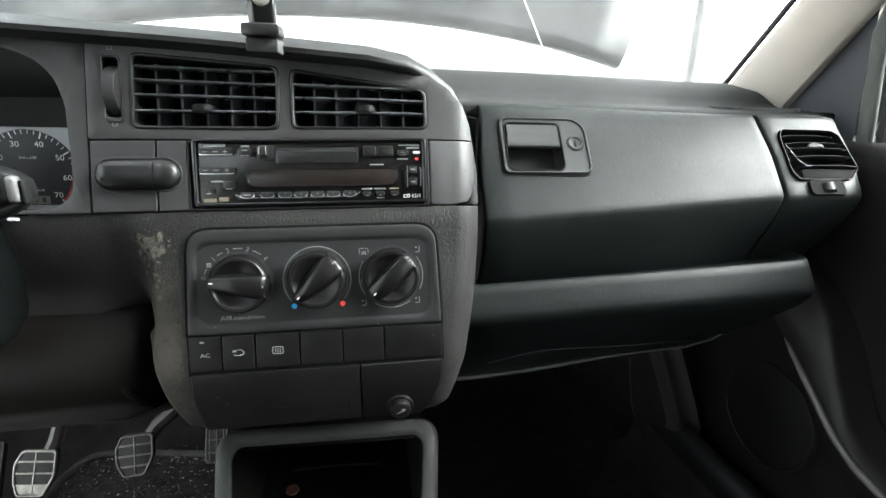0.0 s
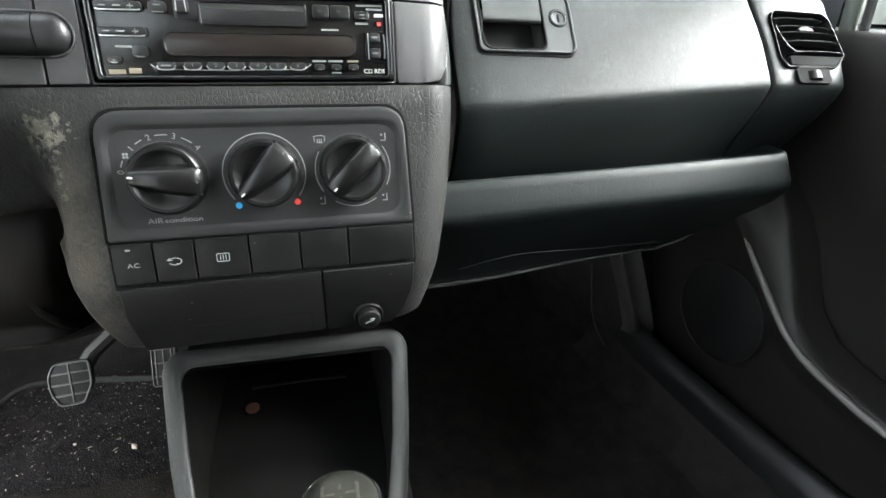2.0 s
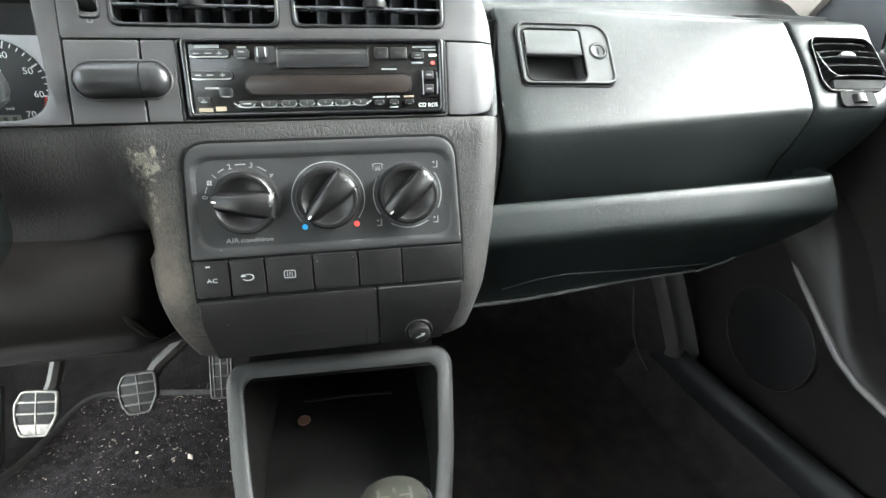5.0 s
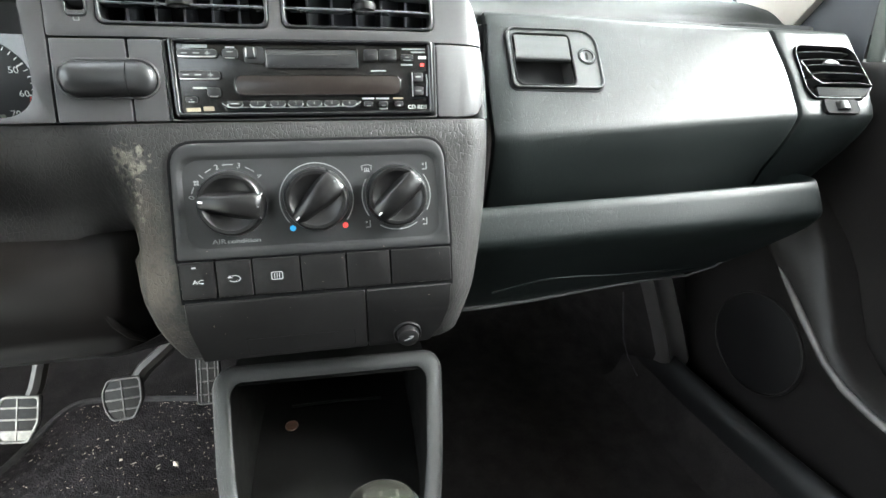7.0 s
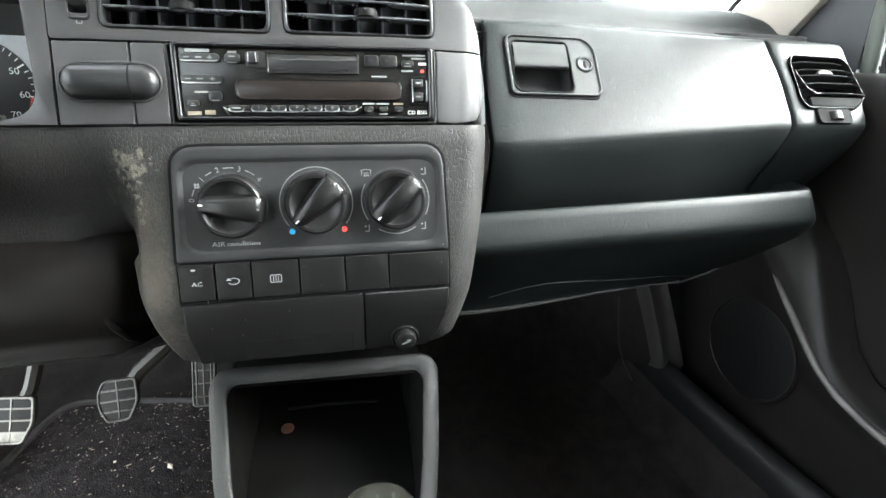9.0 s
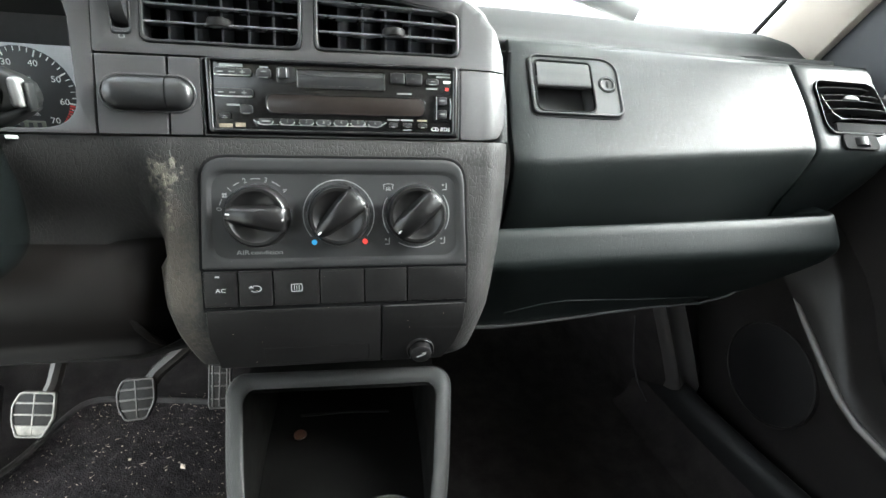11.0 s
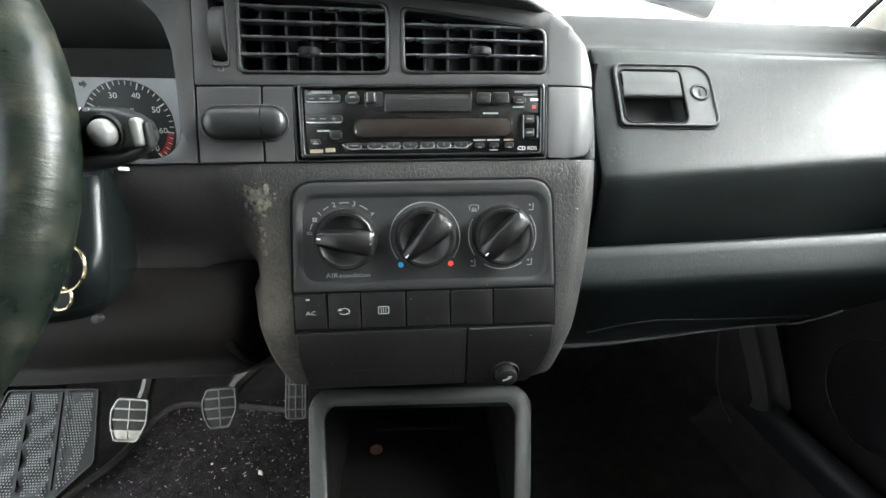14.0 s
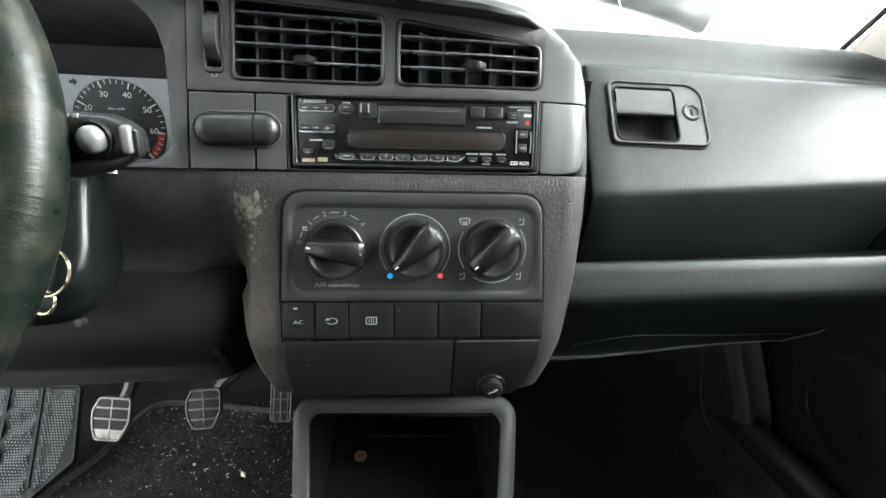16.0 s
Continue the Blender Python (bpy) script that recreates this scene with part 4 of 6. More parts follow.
part("display", ring(rrect(ru(326), ru(1168), rv(310), rv(206), 5.5, 5), rrect(ru(336), ru(1160), rv(303), rv(212), 4.8, 5), -3, 0.45, 0.3), FACE, radio)
part("display_glass", slab(rrect(ru(334), ru(1162), rv(304), rv(211), 4.9, 5), -3, 0.1, 0.1), DISPLAY, radio, "dark reddish display window")
volume = part("rocker_housing", rblock(1212, 1312, 184, 332, -0.1, 1.8, 0.4), GLOSS, radio)
part("up_key", rblock(1234, 1282, 198, 240, 1.4, 0.8, 0.5), KNOB, volume)
part("down_key", rblock(1234, 1282, 268, 312, 1.4, 0.8, 0.5), KNOB, volume)
for y in (218, 290):
    part("mark", slab(rrect(ru(1243), ru(1272), rv(y + 4), rv(y - 4), 0.1, 1), 1.3, 1.55, 0), DIMPRINT, volume)
part("chrome_edge", tube([(ru(1302), rv(205), 0.6), (ru(1306), rv(250), 0.8), (ru(1302), rv(315), 0.6)], 0.5, 6), CHROME, volume)
part("chrome_edge", tube([(ru(1226), rv(198), 0.8), (ru(1226), rv(318), 0.8)], 0.35, 6), CHROME, volume)
strip = part("preset_strip", slab(rounded([(ru(258), rv(344)), (ru(285), rv(386)), (ru(925), rv(386)), (ru(954), rv(338)), (ru(930), rv(336)), (ru(280), rv(336))][::-1], 1.2, 3), -3, 0.5, 0.3), GLOSS, radio)
part("chrome_edge", tube([(ru(264), rv(346), 0.6), (ru(290), rv(366), 0.9), (ru(600), rv(371), 0.9), (ru(920), rv(364), 0.9), (ru(950), rv(342), 0.6)], 0.2, 6), CHROME, strip)
for x, s in ((325, ""), (433, "1"), (530, "2"), (618, "3"), (710, "4"), (798, "5"), (890, "6")):
    b = part("preset_key", rblock(x - 36, x + 36, 336, 366, 1.5, 1.2, 0.6), KNOB, strip)
    part("chrome_edge", tube([(ru(x - 38), rv(352), 1.0), (ru(x - 30), rv(364), 1.5), (ru(x - 15), rv(369), 1.6), (ru(x + 15), rv(369), 1.6), (ru(x + 30), rv(364), 1.5), (ru(x + 38), rv(352), 1.0)], 0.3, 6), CHROME, b)
    if s:
        part("digit", lettering(s, 3.2, ru(x), rv(350), 1.55, lift=0.05), DIMPRINT, b)
    else:
        part("mark", slab(rrect(ru(x - 20), ru(x + 20), rv(354), rv(347), 0.1, 1), 1.4, 1.6, 0), DIMPRINT, b)
for x0, x1, y0, y1, m in ((106, 220, 64, 80, DIMPRINT), (302, 346, 72, 80, DIMPRINT), (1178, 1302, 71, 79, DIMPRINT), (1225, 1302, 86, 95, DIMPRINT), (1170, 1232, 150, 159, DIMPRINT),
                          (1264, 1306, 110, 124, PRINT), (1274, 1294, 146, 163, RED), (133, 198, 266, 275, DIMPRINT), (92, 158, 366, 385, GOLD), (172, 222, 360, 382, GOLD),
                          (957, 1020, 322, 331, DIMPRINT), (1030, 1098, 322, 331, DIMPRINT), (1120, 1174, 322, 331, GOLD), (1043, 1088, 375, 383, DIMPRINT), (1010, 1090, 182, 190, DIMPRINT)):
    part("printed_bar", slab(rrect(ru(x0), ru(x1), rv(y1), rv(y0), 0.25, 2), -0.9, -0.62, 0), m, radio)
part("lettering", lettering("CD RDS", 3.9, ru(1250), rv(373), -0.68, lift=0.06, squeeze=1.05), PRINT, radio, "white printed letters")

# ---- climate controls ----
climate = thing("climate_panel", "dark grey heater control panel with three knobs", "climate panel", STACK_M)
hw = lambda v: 95.4 + (-43.5 - v) / 81 * 3.6
panel_loop = []
for (x, y), r in (((-99.0, -124.8), 2.0), ((99.0, -124.8), 2.0), ((95.4, -43.5), 17), ((-95.4, -43.5), 17)):
    panel_loop.append(((x, y), r))


def corners(spec, n=6):
    out, k = [], len(spec)
    for i in range(k):
        p, r = Vector(spec[i][0]), spec[i][1]
        a, b = Vector(spec[i - 1][0]), Vector(spec[(i + 1) % k][0])
        s, e = p + (a - p).normalized() * r, p + (b - p).normalized() * r
        for j in range(n + 1):
            t = j / n
            out.append(tuple((1 - t) ** 2 * s + 2 * t * (1 - t) * p + t * t * e))
    return out


P_OUT = corners(panel_loop)
P_GAP = corners([((-101.2, -126.2), 2.0), ((101.2, -126.2), 2.0), ((97.6, -41.4), 18.6), ((-97.6, -41.4), 18.6)])
P_IN0 = corners([((-93.5, -119.5), 14), ((93.5, -119.5), 14), ((91.8, -52.5), 14), ((-91.8, -52.5), 14)])
P_IN1 = corners([((-91.2, -117.6), 13), ((91.2, -117.6), 13), ((89.4, -55.0), 13), ((-89.4, -55.0), 13)])
part("gap_seal", ring(P_GAP, P_OUT, -2, 1.5, 0.2), GAPBLACK, climate)
part("rim_plate", ring(P_OUT, P_IN0, -2, 2.6, 0.5), PANEL, climate)
part("rim_step", loft([[(x, y, 2.2) for x, y in P_IN0], [(x, y, 0.9) for x, y in P_IN1]], closed=True), PANEL, climate)
part("face_plate", slab(P_IN1, -2, 0.95, 0), PANEL, climate)


def knob(u, v, angle, label, narrow, wide):
    """A round knob with a raised grip bar; white ticks mark both ends of the bar."""
    k = part("knob", lathe([(23.2, 0.9), (23.2, 2.0), (22.3, 8.0), (21.6, 10.6), (20.6, 11.6), (18.5, 11.6), (16.5, 9.8), (6, 8.4), (0, 8.2)], 48), CLIMATEKNOB, climate, label, m=Matrix.Translation((u / 1000, v / 1000, 0)) @ Matrix.Rotation(radians(angle), 4, "Z"))
    secs = []
    for x in (-21.3, -20.4, -17, -8, 0, 8, 17, 20.4, 21.3):
        e = 1.0 if abs(x) < 18 else 0.86
        h = 16.4 - 0.010 * x * x - (2.5 if abs(x) > 21 else 0)
        half = narrow + (wide - narrow) * smooth01((x + 21) / 42)
        secs.append([(x, y * e, z) for y, z in ((-half - 3.2, 8.0), (-half - 1.4, 11), (-half - 0.3, h - 1.2), (-half + 1.2, h), (0, h + 0.15), (half - 1.2, h), (half + 0.3, h - 1.2), (half + 1.4, 11), (half + 3.2, 8.0))])
    g = part("grip", merged(loft(secs), loft([[p for p in secs[0]], [(-21.6, p[1], 7.5) for p in secs[0]]]), loft([[p for p in secs[-1]], [(21.6, p[1], 7.5) for p in secs[-1]]])), CLIMATEKNOB, k, sharp=50)
    part("pointer_mark", slab(rrect(-20.0, -14.5, -0.6, 0.6, 0.4, 2), 12.4, 13.7, 0.2), PRINT, k)
    part("pointer_mark", slab(rrect(18.2, 19.6, -0.8, 0.8, 0.3, 2), 12.2, 13.4, 0.2), DIMPRINT, k)
    part("knob_gap", ring(circle(u, v, 24.5, 48), circle(u, v, 23.3, 48), 0.8, 1.15, 0.05), BLACK, climate)
    return k


KN = [(-58.4, -85.9), (0.1, -85.4), (58.8, -85.2)]
knob(*KN[0], -7, "black fan speed knob", 4.0, 8.2)
knob(*KN[1], 43, "black temperature knob", 3.4, 8.4)
knob(*KN[2], 43, "black air direction knob", 6.2, 6.4)
W = 1.02


def dial_text(s, cx, cy, r, a, size):
    part("dial_mark", lettering(s, size, cx + r * math.cos(radians(a)), cy + r * math.sin(radians(a)), W, a - 90, 0.04), DIMPRINT, climate)


for s, a in (("0", 169), ("1", 134), ("2", 107.5), ("3", 76), ("4", 44)):
    dial_text(s, *KN[0], 27.0, a, 5.4)
for a0, a1 in ((153, 163), (116, 126), (84, 99), (53, 67)):
    part("dial_arc", arc_band(*KN[0], 27.4, 0.7, a0, a1, 0.9, W, 8), DIMPRINT, climate)
fan = merged(*[slab(circle(KN[0][0] + 27.2 * math.cos(radians(146)) + 1.3 * math.cos(radians(a)), KN[0][1] + 27.2 * math.sin(radians(146)) + 1.3 * math.sin(radians(a)), 0.9, 10), 0.9, W, 0) for a in (45, 135, 225, 315)])
part("fan_symbol", fan, DIMPRINT, climate)
part("dial_arc", arc_band(*KN[1], 26.3, 0.75, -38, 218, 0.9, W, 60), DIMPRINT, climate)
part("cold_dot", slab(circle(-18.6, -106.0, 2.1, 20), 0.9, W, 0), BLUE, climate, "blue dot")
part("hot_dot", slab(circle(19.3, -105.8, 2.1, 20), 0.9, W, 0), RED, climate, "red dot")
for a0, a1 in ((-28, 36), (150, 214), (238, 305)):
    part("dial_arc", arc_band(*KN[2], 25.8, 0.75, a0, a1, 0.9, W, 20), DIMPRINT, climate)
sx, sy = KN[2][0] - 21.4, KN[2][1] + 20.4
screen = merged(arc_band(sx, sy - 6, 9.0, 0.5, 62, 118, 0.9, W, 8), arc_band(sx, sy - 6, 4.6, 0.5, 62, 118, 0.9, W, 8), *[slab(rrect(sx + d - 0.25, sx + d + 0.25, sy - 2.2, sy + 0.8, 0.1, 1), 0.9, W, 0) for d in (-1.3, 0, 1.3)],
                slab(rrect(sx - 3.6, sx - 3.1, sy - 1.2, sy + 1.8, 0.1, 1), 0.9, W, 0), slab(rrect(sx + 3.1, sx + 3.6, sy - 1.2, sy + 1.8, 0.1, 1), 0.9, W, 0))
part("defrost_symbol", screen, DIMPRINT, climate)
for dx, dy in ((22.5, 21.5), (21.5, -20.5), (-22.0, -20.5)):
    cx, cy = KN[2][0] + dx, KN[2][1] + dy
    seat = merged(slab(rrect(cx + 0.6, cx + 1.3, cy - 2.6, cy + 2.6, 0.2, 1), 0.9, W, 0), slab(rrect(cx - 2.4, cx + 1.3, cy - 2.9, cy - 2.2, 0.2, 1), 0.9, W, 0), slab(circle(cx - 1.6, cy + 1.2, 0.8, 10), 0.9, W, 0))
    part("air_symbol", seat, DIMPRINT, climate)
part("lettering", lettering("AIR", 4.9, -70.2, -113.0, W, 0, 0.04, 1.25), DIMPRINT, climate, "grey printed letters")
part("lettering", lettering("condition", 4.4, -53.2, -113.1, W, 0, 0.04, 1.38), DIMPRINT, climate, "grey printed letters")

# ---- row of push buttons ----


def squashed(bm):
    for v in bm.verts:
        v.co.y *= 0.6
    return bm



DIV = [-99.2, -74.3, -49.5, -15.4, 18.2, 51.4, 99.2]
for i in range(6):
    a, b = DIV[i] + 0.6, DIV[i + 1] - 0.6
    label = ("black button marked AC", "black air recirculation button", "black heated rear window button", "blank black button cover", "blank black button cover", "wide blank black button cover")[i]
    btn = thing("push_button", label, "button", STACK_M @ Matrix.Translation(((a + b) / 2000, -0.1400, 0)), "buttons under the climate panel")
    h, wd = 13.3, (b - a) / 2
    top = 3.6 + (0.5 if i == 1 else 0)
    part("cap", slab(rrect(-wd, wd, -h, h, 0.8, 2), -3, top, 0.7), HARD, btn)
    z = top + 0.06
    if i == 0:
        part("lettering", lettering("AC", 4.3, 0, -1.0, z, 0, 0.04, 1.3), DIMPRINT, btn, "white printed letters")
    elif i == 1:
        part("arrow_symbol", squashed(merged(arc_band(0, 0, 3.9, 0.9, -150, 120, 0, z, 16), slab([(-5.2, 1.0), (-1.2, 1.0), (-3.2, 4.4)], z - 0.1, z, 0))), DIMPRINT, btn)
    elif i == 2:
        part("window_symbol", merged(ring(rrect(-4.2, 4.2, -3.0, 3.0, 1.0, 2), rrect(-3.6, 3.6, -2.4, 2.4, 0.7, 2), z - 0.1, z, 0.01), *[slab(rrect(d - 0.25, d + 0.25, -1.8, 1.8, 0.1, 1), z - 0.1, z, 0) for d in (-1.7, 0, 1.7)]), DIMPRINT, btn)
    if i == 0:
        part("lamp_mark", slab(rrect(-3.5, -0.5, 9.0, 10.2, 0.3, 2), z - 0.1, z, 0), DIMPRINT, btn)
part("button_well", slab(rrect(-100.3, 100.3, -157.6, -125.2, 1, 2), -4, 1.2, 0), GAPBLACK, dashboard, m=STACK_M)

# ---- ashtray drawer and lighter panel: both lean back towards their foot ----


def leaned(bm):
    for x in range(-205, -156, 6):
        bmesh.ops.bisect_plane(bm, geom=list(bm.verts) + list(bm.edges) + list(bm.faces), plane_co=(0, x, 0), plane_no=(0, 1, 0))
    for v in bm.verts:
        v.co.z += front_w(v.co.y)
    return bm


ashtray = thing("ashtray", "closed black ashtray drawer below the buttons", "ashtray", STACK_M)
part("front", leaned(slab(rounded([(-95.5, -209.0), (30.6, -209.5), (30.6, -156.6), (-98.4, -156.8), (-98.4, -180)], 1.5, 3), -6, 4.2, 0.9)), HARD, ashtray)
part("finger_recess", leaned(ring(rrect(-62, 22, -206.5, -190, 2), rrect(-60.5, 20.5, -205.5, -191, 1.6), 3, 4.4, 0.3)), HARD, ashtray)
lighter_panel = thing("lighter_panel", "black panel holding the cigarette lighter", "panel", STACK_M)
part("front", leaned(slab(rounded([(31.8, -209.5), (82, -209.5), (92, -195), (97, -178), (98.8, -156.4), (31.8, -156.6)], 1.5, 3), -6, 4.2, 0.9)), HARD, lighter_panel)
part("worn_edge", leaned(tube([(33, -157.2, 4.15), (48, -156.9, 4.2), (60, -157.1, 4.2), (78, -156.8, 4.25), (96, -156.8, 4.15)], 0.35, 6)), FASCIA, lighter_panel, "pale worn top edge")
lm = STACK_M @ Matrix.Translation((0.0632, -0.1985, -0.0155 + 0.006)) @ Matrix.Rotation(radians(20), 4, "X") @ Matrix.Diagonal((0.84, 0.84, 0.84, 1.0))
lighter = thing("cigarette_lighter", "black cigarette lighter with a white symbol", "lighter", lm)
part("socket", lathe([(13.5, -6), (13.5, 1), (12.8, 2.2), (11.2, 1.6), (10.8, -4)], 32), HARD, lighter)
part("plunger", lathe([(10.4, -6), (10.4, 6), (9.9, 8.2), (8.5, 9.2), (3, 9.5), (0, 9.5)], 32), HARD, lighter)
part("smoke_symbol", merged(slab([(-4.5, -1.2), (-3.6, -2.4), (4.0, 0.8), (3.4, 2.0)], 9.3, 9.75, 0), slab(rrect(0.5, 4.8, 2.2, 3.3, 0.3, 2), 9.3, 9.75, 0)), DIMPRINT, lighter)

# ---- instrument cluster ----
cluster_trim = thing("instrument_surround", "satin grey arched trim round the instruments", "instrument trim", STACK_M)
arch = [(-172.5, -12), (-171.6, 2), (-172.2, 25), (-173.2, 50), (-179, 69.5), (-190, 82), (-206, 89.5), (-240, 93), (-330, 94), (-420, 94), (-500, 80), (-515, 40), (-515, -18), (-500, -26), (-350, -26), (-190, -25), (-179, -21)]
arch = rounded(arch, 7, 4)
part("trim_plate", slab([(-161.8, -28.5), (-157.4, 98.5), (-300, 103), (-560, 104), (-560, -28.5)][::-1], -10, -0.2, 1.0, 2, (arch,)), FASCIA, cluster_trim)
part("hood_wall", loft([[(x, y, w) for x, y in arch] for w in (-0.6, -50, -165)], closed=True), HOOD, cluster_trim)
part("hood_back", slab([(-168, -29), (-168, 96), (-520, 96), (-520, -29)][::-1], -168, -164, 0), HOOD, cluster_trim)
part("corner_clip", box(-217, -211, -33, -30.5, -6, 1.0, 0.8), surface("pale_clip_plastic", (0.5, 0.5, 0.5), 0.4, 0.1), cluster_trim, "small pale clip at the lower edge")
CL_M = Matrix.Translation((-0.2715, 0.130, 0.5665)) @ Matrix.Rotation(radians(88), 4, "X")
cluster = thing("instrument_cluster", "black rev counter with white figures", "instrument cluster", CL_M)
plate = rounded([(-230, -37), (60, -37), (60, 42.0), (-230, 42.0)], 3, 3)
part("surround_plate", slab(plate, -4, 0, 0.5), DIALPLATE, cluster)
dial = rounded([(-40, -31), (28, -31), (37, -24), (41.0, -8)] + [(41.4 * math.cos(radians(a)), 40.6 * math.sin(radians(a))) for a in (15, 35, 55, 75, 95, 115, 135, 155)] + [(-40, 10)], 4, 3)
part("dial_face", slab(dial, -1, 0.4, 0.1), DIAL, cluster)
for i in range(0, 36):
    val = i * 2
    a = radians(90 - (-140 + 40 * val / 10))
    major = val % 10 == 0
    r0, r1 = (33.6, 39.6) if major else (36.0, 39.6)
    wd = 0.6 if major else 0.36
    d, q = Vector((math.cos(a), math.sin(a))), Vector((-math.sin(a), math.cos(a)))
    pts = [d * r0 - q * wd, d * r1 - q * wd, d * r1 + q * wd, d * r0 + q * wd]
    if pts[0].y < -29:
        continue
    part("tick", slab([tuple(p) for p in pts], 0.3, 0.6, 0), FIGURE, cluster)
for i in range(9):
    a = radians(90 - (-140 + 40 * (6.08 + 0.105 * i)))
    d, q = Vector((math.cos(a), math.sin(a))), Vector((-math.sin(a), math.cos(a)))
    part("red_tick", slab([tuple(p) for p in (d * 34 - q * 0.8, d * 39.6 - q * 0.8, d * 39.6 + q * 0.8, d * 34 + q * 0.8)], 0.3, 0.58, 0), RED, cluster)
for val in range(1, 8):
    a = radians(90 - (-140 + 40 * val))
    part("figure", lettering(str(val * 10), 7.4, 30.0 * math.cos(a), 28.0 * math.sin(a), 0.55, 0, 0.06, 1.1), FIGURE, cluster)
part("lettering", lettering("1/min x100", 3.4, -1.5, 14, 0.5, 0, 0.04), FIGURE, cluster)
part("lettering", lettering("km/h", 3.4, 4.5, -16.5, 0.5, 0, 0.04), FIGURE, cluster)
part("clock_window", slab(rrect(-14, 11, -30, -22, 0.8, 2), 0.2, 0.7, 0.1), LCD, cluster, "unlit grey-green display")
for x in (-8, -1, 6):
    part("display_bar", slab(rrect(x - 2, x + 1.5, -28.3, -23.7, 0.3, 1), 0.6, 0.8, 0), DIAL, cluster)
part("turn_arrow", slab([(-38, 34.4), (-34.5, 34.4), (-34.5, 32.4), (-30.8, 36), (-34.5, 39.6), (-34.5, 37.6), (-38, 37.6)][::-1], -0.1, 0.3, 0), DIAL, cluster)

# ---- steering wheel, column, stalk, keys ----
WHEEL_M = Matrix.Translation((-0.365, -0.100, 0.570)) @ Matrix.Rotation(radians(65), 4, "X")
wheel = thing("steering_wheel", "worn dark leather steering wheel", "steering wheel", WHEEL_M)
secs = []
for i in range(72):
    a = 2 * math.pi * i / 72
    c = Vector((math.cos(a), math.sin(a), 0))
    fat = 1 + 0.05 * math.exp(-((math.degrees(a) - 35) / 18) ** 2)
    secs.append([c * (0.1700 + 0.0190 * fat * math.cos(b)) + Vector((0, 0, 0.0190 * fat * math.sin(b))) for b in [2 * math.pi * j / 18 for j in range(18)]])
part("rim", loft(secs, closed=True, loop=True), RIM, wheel, "rubbed leather rim", mm=False, sharp=80)
hub = lathe([(0.078, -0.045), (0.080, -0.012), (0.074, 0.006), (0.055, 0.013), (0.0, 0.016)], 36)
part("hub", hub, HARD, wheel, "black airbag cover", mm=False)
for a in (-8, 188, 270):
    d = Matrix.Rotation(radians(a), 4, "Z")
    sp = loft([[d @ Vector((r, y * k, z)) for y, z in ((-0.028, -0.012), (-0.022, 0.004), (0, 0.008), (0.022, 0.004), (0.028, -0.012), (0, -0.016))] for r, k in ((0.06, 1.2), (0.11, 0.85), (0.15, 0.85), (0.168, 1.1))], closed=True)
    part("spoke", sp, HARD, wheel, mm=False)

column = thing("steering_column", "black plastic steering column cover", "steering column", Matrix.Translation((-0.345, 0.03, 0.50)))
half = [(0.100, 0.054), (0.119, 0.054), (0.1235, 0.048), (0.1265, 0.028), (0.1305, 0.004), (0.1315, -0.018), (0.1285, -0.032), (0.119, -0.042), (0.100, -0.047)]
outline = rounded(half[::-1] + [(-x, z) for x, z in half], 0.006, 3)
secs = [[(x * k, y + 0.5 * max(z, -0.012), z * k2) for x, z in outline] for y, k, k2 in
        ((-0.0745, 0.86, 0.80), (-0.0738, 0.895, 0.85), (-0.0720, 0.930, 0.90), (-0.0690, 0.960, 0.945), (-0.0650, 0.982, 0.975), (-0.0600, 0.996, 0.995), (-0.052, 1.0, 1.0), (-0.03, 0.98, 1.0), (0.0, 0.90, 0.98))]
part("shroud", loft(secs, closed=True, caps=True), COLUMN, column, mm=False, sharp=60)
pin = Matrix.Translation((0.1165, -0.069, -0.0445)) @ Matrix.Rotation(radians(70), 4, "X")
part("adjuster_knob", lathe([(0.0028, -0.004), (0.0031, 0.0), (0.0028, 0.0024), (0.0, 0.003)], 20), surface("dull_pin_metal", (0.02, 0.02, 0.02), 0.35, 0.2, 60, 500, 0.05, 0.0002, metal=0.6), column, "small dull pin under the column", m=pin, mm=False)
ignition = part("ignition_lock", lathe([(0.019, -0.02), (0.019, 0.006), (0.016, 0.012), (0.010, 0.012), (0.0, 0.010)], 24), KNOB, column, "round ignition lock", m=Matrix.Translation((0.088, -0.074, 0.024)) @ Matrix.Rotation(radians(75), 4, "X") @ Matrix.Rotation(radians(15), 4, "Y"), mm=False)

GREYSW = surface("grey_switch_plastic", (0.06, 0.06, 0.059), 0.32, 0.1, 40, 900, 0.05, 0.0001)
STALK_M = Matrix.Translation((-0.1700, -0.070, 0.5862)) @ Matrix.Diagonal((0.917, 0.917, 0.917, 1.0))
stalk = thing("wiper_stalk", "chunky black wiper stalk with grey switches", "stalk", STALK_M)
secs = []
for x, z0, z1, d in ((-0.085, -0.010, 0.012, 0.010), (-0.035, -0.011, 0.0145, 0.013), (-0.012, -0.011, 0.0165, 0.0145), (0.006, -0.010, 0.0160, 0.0145), (0.015, -0.007, 0.0125, 0.0135), (0.0205, -0.005, 0.0085, 0.012), (0.0230, -0.002, 0.004, 0.008)):
    secs.append([(x, py * d * 0.62, z0 + (z1 - z0) * pz) for py, pz in rrect(-1, 1, 0, 1, 0.3, 4)])
part("lever", loft(secs, closed=True, caps=True), STALKBLACK, stalk, mm=False, sharp=50)
secs = []
